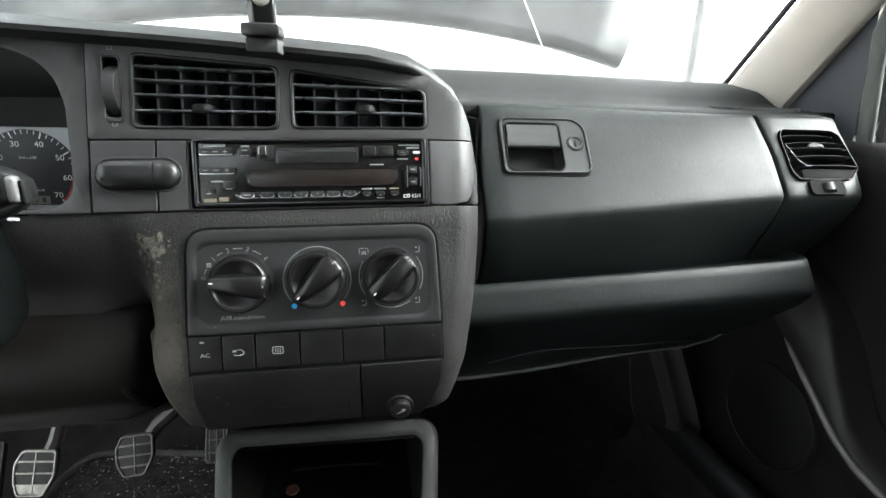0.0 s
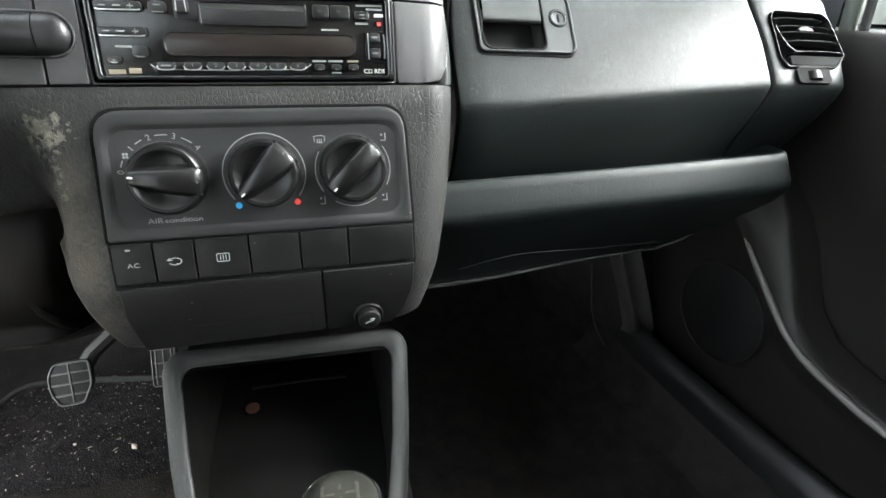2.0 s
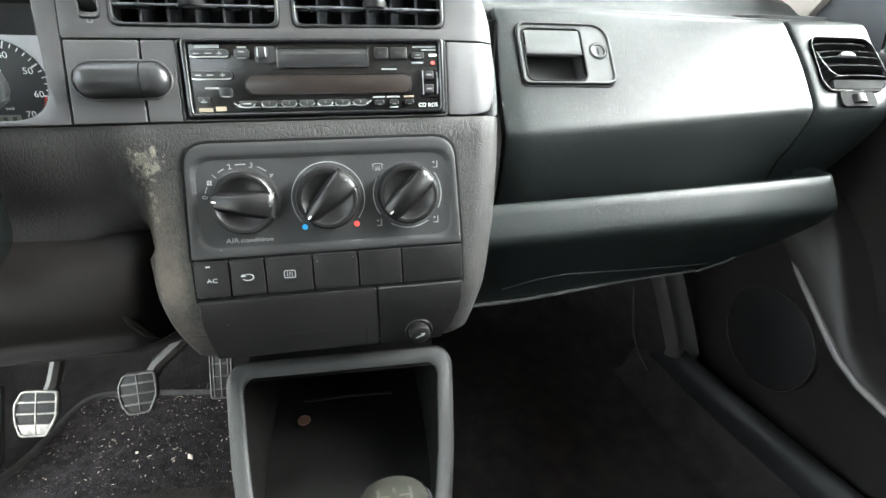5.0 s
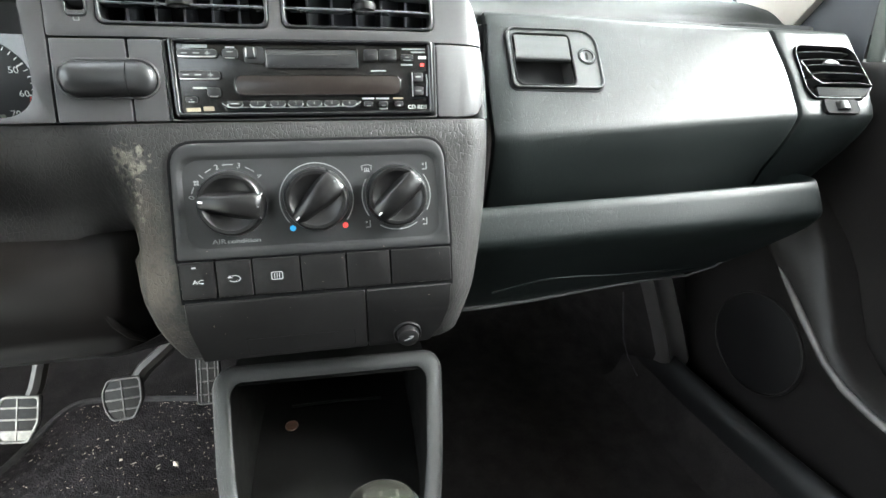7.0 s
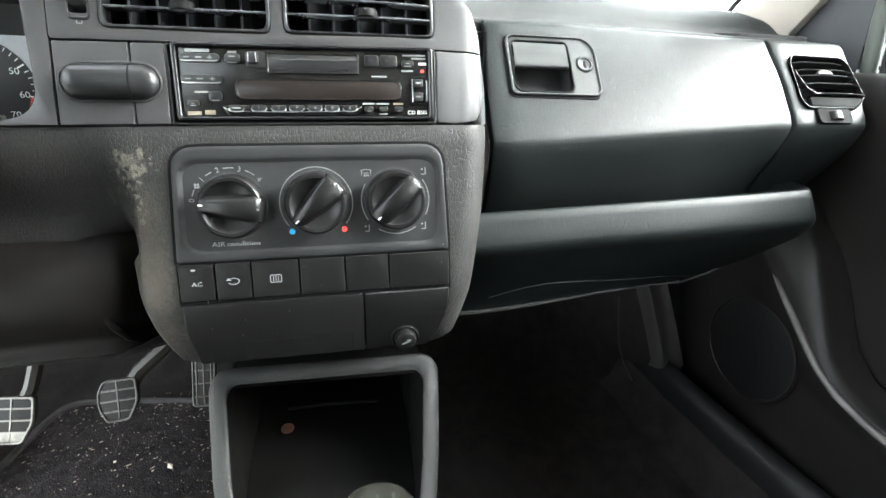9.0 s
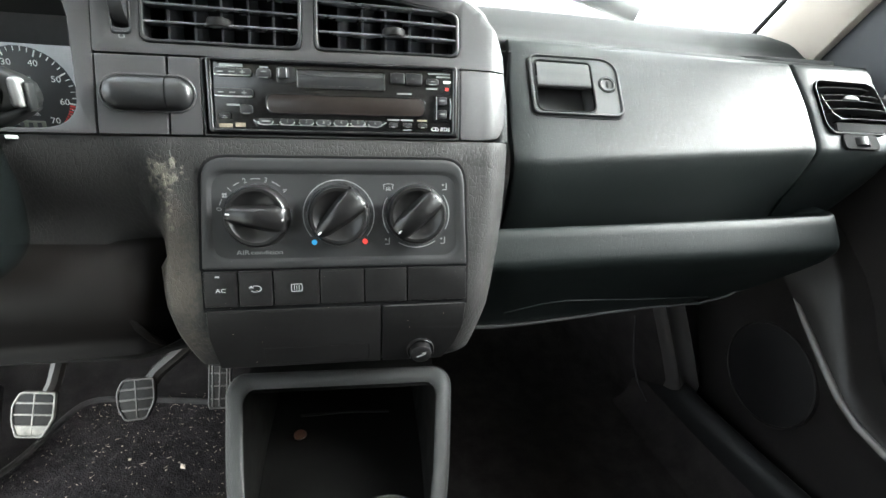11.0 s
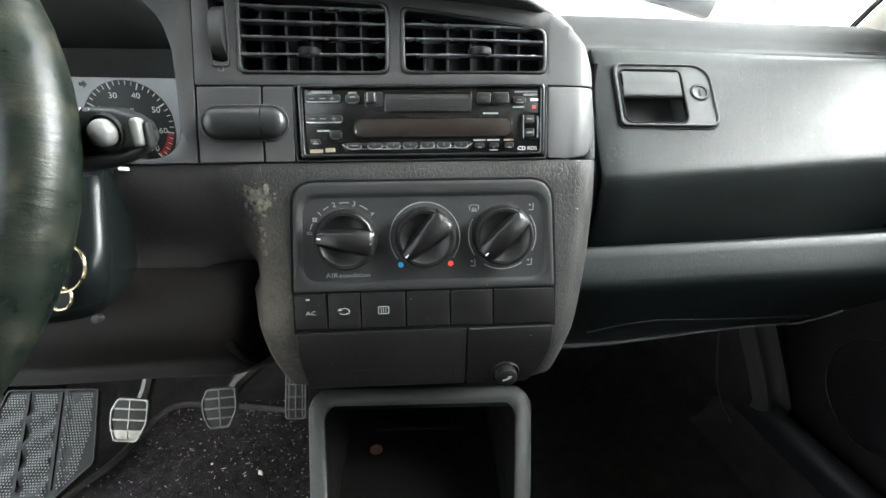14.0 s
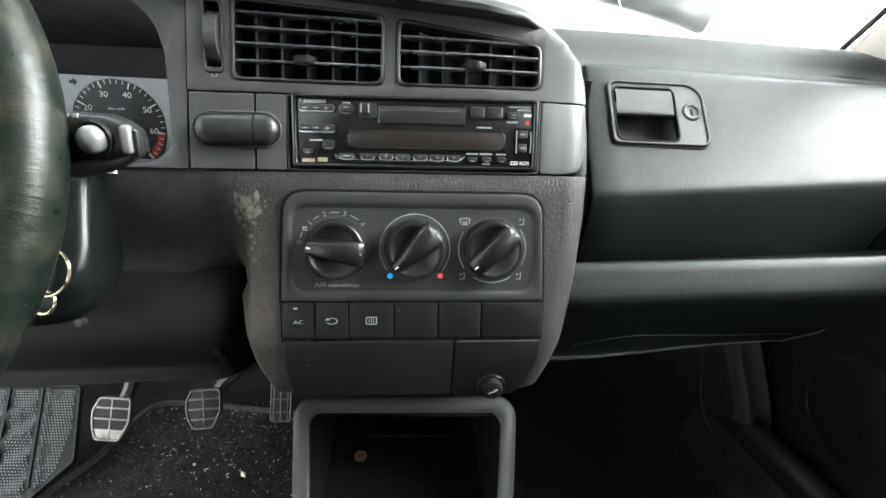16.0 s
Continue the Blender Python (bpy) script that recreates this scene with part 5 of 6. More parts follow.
for x, z0, z1, d in ((-0.085, -0.024, -0.012, 0.010), (-0.035, -0.0215, -0.0105, 0.015), (-0.014, -0.0200, -0.0098, 0.0175), (0.004, -0.0165, -0.0080, 0.0175), (0.014, -0.0110, -0.0055, 0.0160), (0.0200, -0.0070, -0.0035, 0.012)):
    secs.append([(x, py * d * 0.62, z0 + (z1 - z0) * pz) for py, pz in rrect(-1, 1, 0, 1, 0.42, 4)])
part("lower_lip", loft(secs, closed=True, caps=True), STALKBLACK, stalk, mm=False, sharp=50)
facing = Matrix.Translation((0.0005, -0.0088, 0.0035)) @ Matrix.Rotation(radians(90), 4, "X") @ Matrix.Diagonal((0.92, 1.0, 1.0, 1.0))
part("switch_ring", lathe([(0.0112, -0.003), (0.0112, 0.0008), (0.0100, 0.0018), (0.0088, 0.0006)], 28), STALKBLACK, stalk, m=facing, mm=False)
part("round_switch", lathe([(0.0078, -0.004), (0.0080, 0.0045), (0.0070, 0.0072), (0.0045, 0.0088), (0.0, 0.0094)], 28), GREYSW, stalk, "grey round switch", m=facing, mm=False)
part("end_switch", box(0.0150, 0.0212, -0.0120, -0.004, -0.0045, 0.0120, 0.0025, 3), GREYSW, stalk, "grey end switch", mm=False)
part("end_cheek", box(0.0216, 0.0240, -0.0090, -0.002, -0.0055, 0.0095, 0.0025, 3), STALKBLACK, stalk, mm=False)
for x in (-0.0235, -0.0185, -0.0135, -0.0085):
    part("printed_bar", box(x - 0.0018, x + 0.0016, -0.0078, -0.0066, 0.0150, 0.01685), DIMPRINT, stalk, mm=False)

keys = thing("key_ring", "brass-coloured key ring hanging from the ignition", "key ring", Matrix.Translation((-0.2285, -0.054, 0.5015)))
BRASS = surface("dull_brass", (0.36, 0.29, 0.19), 0.26, 0.2, 90, 700, 0.03, 0.0001, metal=1.0)
big = [(0.0135 * math.cos(radians(a)), 0.006 * math.sin(radians(a)) - 0.002, 0.0140 * math.sin(radians(a))) for a in range(0, 360, 12)]
part("ring", tube(big, 0.0010, 8, closed=True), BRASS, keys, mm=False)
small = [(0.0066 * math.cos(radians(a)) - 0.0035, 0.003 * math.sin(radians(a)) - 0.006, 0.0066 * math.sin(radians(a)) - 0.0195) for a in range(0, 360, 20)]
part("small_ring", tube(small, 0.0010, 8, closed=True), BRASS, keys, mm=False)
part("key_blade", box(-0.0185, -0.0105, -0.003, -0.001, 0.006, 0.022, 0.0006), BRASS, keys, mm=False)

# ---- centre console, coin, gear lever ----
console = thing("centre_console", "dark grey plastic centre console with an open tray", "console", Matrix.Translation((0, -0.05, 0.0)))
cm = Matrix.Translation((0, 0.05, 0.0))
RAIL = [(0.058, 0.317, 0.1075), (0.046, 0.320, 0.1085), (0.032, 0.300, 0.1075), (0.014, 0.275, 0.1055), (-0.008, 0.247, 0.1025), (-0.03, 0.222, 0.097), (-0.055, 0.203, 0.090), (-0.09, 0.190, 0.084), (-0.13, 0.184, 0.082), (-0.20, 0.180, 0.082), (-0.30, 0.178, 0.082)]


def frame_line(inward, down, back):
    """One line round the console's frame, set in from its outer edge: up one side, across the front and down the other."""
    side = [(x - inward, y - back * 0.3, z + down) for y, z, x in RAIL[:2:-1]]
    r = max(0.004, 0.014 - inward * 0.3)
    back *= 0.72
    cx, cy = 0.1085 - inward - r, 0.0535 - back - r
    drop, down = down, max(down, -0.02)
    for k in range(6):
        a = radians(18 * k)
        side.append((cx + r * math.cos(a), cy + r * math.sin(a), 0.320 - back * 0.62 + down - (1 - math.sin(a)) * r * 0.9))
    mid = [(cx * f, 0.0535 - back, 0.320 - back * 0.62 + down) for f in (0.66, 0.33, 0.0, -0.33, -0.66)]
    return side + mid + [(-x, y, z) for x, y, z in reversed(side)]


rows = [frame_line(a, b, c) for a, b, c in ((-0.003, -0.20, -0.004), (-0.003, -0.03, -0.004), (-0.0025, -0.005, -0.003), (0.0, -0.0008, 0.0), (0.004, 0.0008, 0.004), (0.009, 0.0006, 0.009), (0.0125, -0.0005, 0.0125), (0.0142, -0.003, 0.0142), (0.0147, -0.006, 0.0147))]
part("frame", loft(rows), CONSOLE, console, "grey grained frame round the tray", m=cm, mm=False, sharp=60)
# floor and walls coloured near black to stand for the shade inside
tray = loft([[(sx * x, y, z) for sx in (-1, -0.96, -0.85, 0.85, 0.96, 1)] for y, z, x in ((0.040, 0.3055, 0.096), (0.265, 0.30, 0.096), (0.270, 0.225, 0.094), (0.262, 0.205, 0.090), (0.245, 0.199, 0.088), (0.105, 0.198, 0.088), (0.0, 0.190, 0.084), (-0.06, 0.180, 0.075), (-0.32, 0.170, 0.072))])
part("tray", tray, TRAY, console, "dusty tray with its deep shade in the colour", m=cm, mm=False, sharp=60)
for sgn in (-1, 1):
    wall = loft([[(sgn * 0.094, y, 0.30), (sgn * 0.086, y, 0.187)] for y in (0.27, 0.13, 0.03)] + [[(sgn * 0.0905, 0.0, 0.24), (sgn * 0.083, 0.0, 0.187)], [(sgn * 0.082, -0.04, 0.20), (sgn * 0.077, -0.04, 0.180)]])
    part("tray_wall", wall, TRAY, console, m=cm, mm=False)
part("tray_ridge", tube([(-0.052, 0.112, 0.2135), (0.0, 0.1125, 0.215), (0.052, 0.112, 0.2135)], 0.0016, 8), HARD, console, m=cm, mm=False)
part("tunnel", loft([[(x, y, z) for x, z in ((-0.135, -0.005), (-0.112, 0.13), (-0.10, 0.165), (0.10, 0.165), (0.112, 0.13), (0.135, -0.005))] for y in (-0.6, 0.1, 0.5, 0.75)]), CARPET, console, "dark carpeted tunnel", m=cm, mm=False)
coin = solo("coin", lathe([(0.0, 0.0), (0.0070, 0.0), (0.0074, 0.0006), (0.0074, 0.0014), (0.0069, 0.0018), (0.0064, 0.0014), (0, 0.0014)], 28), COPPER, "small copper coin lying in the console tray", "coin", m=Matrix.Translation((-0.0515, 0.0935, 0.2010)) @ Matrix.Rotation(radians(5), 4, "X"))

lever = thing("gear_lever", "gear lever with a clear round knob", "gear lever", Matrix.Translation((0.036, -0.146, 0.18)))
part("boot", lathe([(0.058, -0.005), (0.050, 0.015), (0.053, 0.022), (0.038, 0.045), (0.041, 0.052), (0.022, 0.075), (0.012, 0.09)], 28), HARD, lever, "folded black gaiter", mm=False)
part("shaft", tube([(0, 0, 0.05), (0, 0, 0.13)], 0.006, 12), HARD, lever, mm=False)
kt = Matrix.Translation((0, 0, 0.142)) @ Matrix.Rotation(radians(-14), 4, "X")
head = part("knob", lathe([(0.012, -0.028), (0.019, -0.020), (0.0255, -0.004), (0.0265, 0.008), (0.0245, 0.018), (0.0235, 0.0185)], 40), GLOSS, lever, "glossy black knob", m=kt, mm=False)
part("rim_ring", lathe([(0.0245, 0.017), (0.0245, 0.0195), (0.0228, 0.0205), (0.0222, 0.018)], 40), KNOB, head, mm=False)
part("pattern_cap", lathe([(0.0224, 0.0175), (0.020, 0.0200), (0.012, 0.0222), (0.0, 0.023)], 40), KNOBCAP, head, "worn pale shift pattern cap", mm=False)
bars = [slab(rrect(-0.0009 + d, 0.0009 + d, -0.0075, 0.0075, 0.0004, 1), 0.0212, 0.0228, 0) for d in (-0.010, 0, 0.010)] + [slab(rrect(-0.0108, 0.0108, -0.0009, 0.0009, 0.0004, 1), 0.0212, 0.0228, 0)]
part("shift_pattern", merged(*bars), surface("faded_pattern_print", (0.012, 0.0115, 0.009), 0.5, 0.2, 90, 700, 0.0, 0.0001), head, "faded shift pattern", mm=False)
dome = part("clear_dome", lathe([(0.0226, 0.0200), (0.0215, 0.0240), (0.0165, 0.0275), (0.009, 0.0292), (0.0, 0.0297)], 36), glassy("clear_plastic", (0.93, 0.93, 0.90), 0.04), head, "clear domed top", mm=False)
dome.visible_shadow = False
dome.data.materials[0].node_tree.nodes["Principled BSDF"].inputs["IOR"].default_value = 1.2

# ---- pedals, mat, footrest ----


DULLARM = surface("dull_pedal_arm", (0.022, 0.018, 0.0155), 0.5, 0.25, 40, 500, 0.1, 0.0003, metal=0.2)


def pedal(name, label, place, w_top, w_bot, tall, lean, skew, metal, arm, bare=False, thick=6):
    """A pad with rubber cells in a worn metal frame, on its arm."""
    m = Matrix.Translation(place) @ Matrix.Rotation(radians(90 - lean), 4, "X") @ Matrix.Rotation(radians(skew), 4, "Z")
    p = thing(name, label, "pedal", m, "pedals")
    t, b, h = w_top / 2, w_bot / 2, tall / 2
    outline = [(-b * 0.92, -h), (b * 0.72, -h), (t, -h * 0.12), (t, h), (-t * 0.66, h), (-t, h * 0.40), (-t * 0.97, -h * 0.30)]
    part("pad", slab(rounded(outline, 5, 4), -7, 0, 1.5, 3), RUBBER, p, "dark rubber pad")
    part("frame", ring(rounded(outline, 5, 4), [(x * 0.885, y * 0.90) for x, y in rounded(outline, 5, 4)], -3, 2.0, 1.0), metal, p, "worn metal rim")
    for f in (-0.5, 0.0, 0.5):
        part("cross_bar", box(-t * 0.93, t * 0.93 if f > -0.3 else t * 0.84, h * f - 1.2, h * f + 1.2, -1, 1.3, 0.6), metal, p)
    part("long_bar", box(-0.9, 1.1, -h * 0.92, h * 0.92, -1, 1.2, 0.5), metal, p)
    part("arm", tube([Vector((0, 0, -4 - thick)), *[Vector(q) for q in arm]], thick, 8), DULLARM, p, "dull metal arm")
    if bare:
        part("bare_cell", slab([(x, y) for x, y in ((-b * 0.85, -h * 0.9), (b * 0.64, -h * 0.9), (t * 0.8, -h * 0.52), (-t * 0.9, -h * 0.52))], -1, 0.5, 0.3), metal, p, "cell rubbed down to bright metal")
    return p


pedal("clutch_pedal", "clutch pedal with a worn bright metal frame", (-0.411, 0.222, 0.146), 52, 40, 61, 24, -4, STEEL, [(17, 40, -8), (21, 110, -20), (22, 240, -40)], True, 9)
WORN = surface("dull_pedal_steel", (0.075, 0.07, 0.066), 0.42, 0.3, 60, 500, 0.15, 0.0003, metal=0.4)
pedal("brake_pedal", "brake pedal with a dull worn frame", (-0.283, 0.222, 0.163), 49, 34, 56, 24, 4, WORN, [(26, 34, -10), (62, 62, -16), (90, 130, -30), (95, 240, -40)], thick=10)
gas = thing("accelerator_pedal", "narrow ribbed black accelerator pedal", "pedal", Matrix.Translation((-0.178, 0.228, 0.160)) @ Matrix.Rotation(radians(66), 4, "X"), "pedals")
part("pad", slab(rrect(-15, 15, -20, 66, 5), -8, 0, 1.5, 3), RUBBER, gas)
for x in (-9.5, 0, 9.5):
    part("rib", box(x - 1.0, x + 1.0, -17, 62, -1, 1.5, 0.6), WORN, gas)
for y in (-6, 12, 30):
    part("cross_bar", box(-13.5, 13.5, y - 0.9, y + 0.9, -1, 1.3, 0.5), WORN, gas)
part("rim", ring(rrect(-15, 15, -20, 66, 5), rrect(-12.8, 12.8, -17.8, 63.8, 4), -2, 2.0, 0.8), WORN, gas)

mat_loop = [(-0.545, -0.6), (-0.135, -0.6), (-0.135, 0.388), (-0.250, 0.400), (-0.33, 0.412), (-0.428, 0.423), (-0.460, 0.419), (-0.475, 0.396), (-0.485, 0.34), (-0.495, 0.279), (-0.524, 0.226), (-0.545, 0.16)]
floor_mat = thing("floor_mat", "crumb-strewn dark carpet mat with a bound edge", "floor mat", Matrix.Translation((-0.33, 0.1, 0.0)))
fm = Matrix.Translation((0.33, -0.1, 0.0))
part("carpet_face", slab(rounded(mat_loop, 0.03, 5), 0.0, 0.009, 0.003), MATPILE, floor_mat, m=fm, mm=False)
part("edge_binding", tube([(x, y, 0.009) for x, y in rounded(mat_loop, 0.03, 5)], 0.0062, 8, closed=True), BINDING, floor_mat, "grey stitched edge", m=fm, mm=False)
part("heel_patch", slab(rrect(-0.40, -0.16, -0.05, 0.19, 0.02), 0.008, 0.0125, 0.002), surface("worn_heel_pile", (0.030, 0.025, 0.022), 0.95, 0.4, 40, 520, 1.0, 0.003, spec=0.05, dust=0.1), floor_mat, "worn paler heel patch", m=fm, mm=False)

REST_M = Matrix.Translation((-0.585, 0.2, 0.022)) @ Matrix.Rotation(math.atan2(0.09, 0.13), 4, "X")
footrest = thing("footrest", "silver-grey dimpled footrest with raised ribs", "footrest", REST_M)
FOOT = surface("silver_grey_footrest", (0.0055, 0.0053, 0.0050), 0.5, 0.2, 30, 900, 0.2, 0.0003, spec=0.15)
outline = rounded([(-80, -5), (50, -5), (95, 50), (62, 165), (-80, 165)], 6)


def skew(y):
    """How far the ribbed columns lean sideways towards the heel."""
    return 42 * (160 - y) / 160 - 12


def wave(x, y):
    """Swell of the footrest's stamped columns: slanting ripples, flat in the last column."""
    x -= skew(y)
    mask = smooth01((x + 110) / 6) * smooth01((14 - x) / 6) * smooth01((150 - y) / 20) * smooth01(y / 12)
    return 2.6 * mask * math.sin(2 * math.pi * (y - 0.45 * x) / 40) + 1.8 * math.exp(-((x - 27) / 5) ** 2)


def right_edge(y):
    return along([(-5, 48), (50, 93), (165, 61)], y)


part("board", loft([[(-80 + (right_edge(y) + 80) * i / 40, y, wave(-80 + (right_edge(y) + 80) * i / 40, y)) for i in range(41)] for y in [-5 + 170 * j / 44 for j in range(45)]]), FOOT, footrest, sharp=70)
part("board_edge", slab(outline, -6, -3.2, 1.0), FOOT, footrest)
part("raised_rim", ring(outline, [(x * 0.965, 80 + (y - 80) * 0.965) for x, y in outline], -4, 3.0, 1.0), RUBBER, footrest)
for x0, x1 in ((-36, -30), (14, 20)):
    part("groove_rib", loft([[(x0 + skew(y), y, -1), (x0 + skew(y) + 1, y, 2.4), (x1 + skew(y) - 1, y, 2.4), (x1 + skew(y), y, -1)] for y in (14, 60, 110, 160)]), RUBBER, footrest)
rows = []
holes = bmesh.new()
for i in range(34):
    for j in range(38):
        x, y = -74 + i * 4.3 + (j % 2) * 2.15, 4 + j * 4.1
        xs = x - skew(y)
        if -38 < xs < -24 or 12 < xs < 26 or x > 88 - abs(y - 50) * (0.28 if y > 50 else 0.8) - 4:
            continue
        vs = [holes.verts.new((x + 1.35 * math.cos(a), y + 1.35 * math.sin(a), wave(x, y) + 0.25)) for a in [math.pi * k / 3 for k in range(6)]]
        holes.faces.new(vs)
tagged(part("dimple_field", holes, surface("bright_studs", (0.075, 0.073, 0.068), 0.3, 0.4, 25, 900, 0.0, 0.0001, metal=0.6), footrest, "small bright studs", flat=True), kind="stuff")
crumbs = bmesh.new()
rng = random.Random(7)
spots = [(-0.253, 0.252, 0.0082, 0.0040), (-0.3365, 0.2734, 0.0034, 0.0026), (-0.275, 0.247, 0.003, 0.0016)]
for _ in range(720):
    x = rng.uniform(-0.52, -0.145)
    y = 0.43 - abs(rng.gauss(0, 0.16))
    if y < -0.1 or (x < -0.47 and y > 0.30):
        continue
    s = abs(rng.gauss(0, 0.0004)) + 0.0003
    spots.append((x, y, s * rng.uniform(1, 4.2), s * rng.uniform(0.45, 0.8)))
for x, y, a, b in spots:
    t = rng.uniform(0, math.pi)
    c, s = math.cos(t), math.sin(t)
    zz = 0.0095
    base = [crumbs.verts.new((x + c * px * a - s * py * b, y + s * px * a + c * py * b, zz)) for px, py in ((-1, -0.3), (0.1, -1), (1, 0.2), (-0.2, 1))]
    top = crumbs.verts.new((x, y, zz + b * 0.9))
    for k in range(4):
        crumbs.faces.new((base[k], base[(k + 1) % 4], top))
solo("crumbs", crumbs, CRUMB, "pale crumbs and straw scattered on the mat", "crumbs", "stuff", flat=True)

# ---- passenger door, sill and kick trim ----
door = thing("door_1", "closed dark passenger door with a speaker and pocket", "door", Matrix.Translation((DOOR_X, -0.2, 0.1)), kind="structure")
dm = Matrix.Translation((-DOOR_X, 0.2, -0.1))
CURVE = [(0.162, 0.36), (0.128, 0.335), (0.095, 0.306), (0.063, 0.278), (0.036, 0.256), (0.005, 0.240), (-0.03, 0.232), (-0.08, 0.226), (-0.2, 0.222), (-0.7, 0.22)]


def lip_height(y):
    """Height of the flat band above the pocket's edge, widening towards the hinge."""
    return along([(0.0, 0.0), (0.0145, 0.002), (0.0336, 0.008), (0.06, 0.036), (0.078, 0.058), (0.10, 0.078), (0.16, 0.09), (0.42, 0.06)], y)


secs = [[(0.640, y, 0.06), (0.632, y, 0.11), (0.622, y, min(z - 0.03, 0.2)), (0.610, y, z - 0.008), (0.603, y, z + 0.001), (0.604, y, z + 0.008), (0.608, y, z + 0.010 + lip_height(y)), (0.618, y, z + 0.015 + lip_height(y)), (0.655, y, z + 0.018 + lip_height(y))] for y, z in [(0.42, 0.40), (0.30, 0.40), (0.21, 0.385)] + CURVE]
part("lower_panel", loft(secs), DOORSKIN, door, m=dm, mm=False, sharp=70)
part("pocket_edge", tube([(0.602, y, z + 0.003) for y, z in [(0.138, 0.342)] + CURVE[1:]], 0.0048, 10, radii=[0.0006, 0.0034] + [0.0048] * (len(CURVE) - 2)), surface("rubbed_door_edge", (0.07, 0.066, 0.064), 0.45, 0.2, 20, 900, 0.2, 0.0003), door, "rubbed grey pocket edge", m=dm, mm=False)
secs = [[(0.664, y, 0.2), (0.655, y, 0.36), (0.638, y, 0.44), (0.612, y, 0.50), (0.598, y, 0.56), (0.600, y, 0.596), (0.610, y, 0.608), (0.70, y, 0.612)] for y in (0.40, 0.2, 0.0, -0.4, -0.74)]
part("upper_panel", loft(secs), DOORSKIN, door, m=dm, mm=False, sharp=70)
grille = circle(0.1435, 0.2165, 0.0765, 44, 0.0740)
SPK = Matrix(((0, 0, -1, 0.6165), (1, 0, 0, 0), (0, 1, 0, 0), (0, 0, 0, 1)))
part("speaker_grille", slab(grille, 0.0, 0.006, 0.002), HARD, door, "round black speaker grille", m=dm @ SPK, mm=False)
part("speaker_rim", ring(circle(0.1435, 0.2165, 0.0795, 44, 0.0770), circle(0.1435, 0.2165, 0.0765, 44, 0.0740), 0.0, 0.007, 0.0015), DOORSKIN, door, m=dm @ SPK, mm=False)
part("mirror_trim", loft([[(0.640, 0.29, 0.60), (0.632, 0.145, 0.60)], [(0.632, 0.245, 0.66), (0.623, 0.143, 0.665)], [(0.619, 0.195, 0.712), (0.613, 0.138, 0.722)], [(0.603, 0.135, 0.757), (0.602, 0.130, 0.760)]]), surface("mirror_trim_plastic", (0.026, 0.028, 0.032), 0.6, 0.1, 12, 1000, 0.2, 0.0003), door, "dark triangular mirror cover", m=dm, mm=False)
part("window_seal", tube([(0.636, 0.133, 0.600), (0.624, 0.132, 0.665), (0.612, 0.129, 0.728), (0.595, 0.098, 0.795), (0.572, 0.035, 0.86), (0.535, -0.09, 0.95), (0.48, -0.26, 1.05)], 0.0085, 10), surface("green_grey_seal", (0.05, 0.056, 0.05), 0.6, 0.15, 20, 900, 0.2, 0.0003), door, "grey window seal", m=dm, mm=False)
part("inner_lip", tube([(0.640, 0.118, 0.606), (0.630, 0.117, 0.665), (0.618, 0.114, 0.728), (0.602, 0.086, 0.79), (0.578, 0.022, 0.855)], 0.005, 8), BLACK, door, "black inner seal lip", m=dm, mm=False)

# the outside mirror beyond the front corner of the door window
mirror = thing("door_mirror", "dark door mirror outside the passenger window", "door mirror", Matrix.Translation((0.80, 0.22, 0.67)))
shell = [[(x * k, y, z * k) for x, z in rounded([(-0.095, -0.060), (0.085, -0.055), (0.090, 0.050), (-0.070, 0.062)], 0.022, 4)] for y, k in ((-0.030, 0.96), (-0.026, 1.0), (0.0, 0.98), (0.03, 0.86), (0.055, 0.62), (0.068, 0.3))]
part("housing", loft(shell, closed=True), BLACK, mirror, "black plastic housing", mm=False, sharp=60)
part("pane", slab(rounded([(-0.088, -0.054), (0.079, -0.049), (0.083, 0.044), (-0.064, 0.056)], 0.018, 4), 0, 0.003, 0.001), surface("mirror_silver", (0.55, 0.58, 0.57), 0.04, 0.05, 20, 900, 0.0, 0.0001, metal=1.0), mirror, "clear mirror pane", m=Matrix.Translation((0, -0.022, 0)) @ Matrix.Rotation(radians(90), 4, "X"), mm=False)
part("foot", box(-0.185, -0.075, -0.012, 0.028, -0.062, -0.028, 0.008), BLACK, mirror, "black mounting foot", mm=False)

sill_pts = [(0.578, 0.36), (0.580, 0.29), (0.582, 0.22), (0.585, 0.171), (0.592, 0.09), (0.600, 0.014), (0.614, -0.083), (0.636, -0.18), (0.65, -0.5)]
secs = [[(x - 0.022, y, 0.060), (x - 0.017, y, 0.088), (x - 0.010, y, 0.103), (x - 0.002, y, 0.110), (x + 0.006, y, 0.111), (x + 0.014, y, 0.105), (x + 0.02, y, 0.09), (x + 0.045, y, 0.07)] for x, y in sill_pts]
sill = solo("sill_trim", loft(secs), SILL, "dark rounded door sill trim", "sill trim", "structure", sharp=70)
flank = loft([[(x - 0.060, y, 0.001), (x - 0.042, y, 0.008), (x - 0.030, y, 0.028), (x - 0.021, y, 0.066)] for x, y in sill_pts])
part("carpet_flank", flank, CARPET, sill, "dark carpet turned up against the sill", mm=False, sharp=70)
part("carpet_seam", tube([(0.546, 0.30, 0.006), (0.551, 0.20, 0.004), (0.555, 0.10, 0.004), (0.554, -0.02, 0.004), (0.552, -0.3, 0.004)], 0.0012, 6), KNEE, sill, mm=False)
secs = []
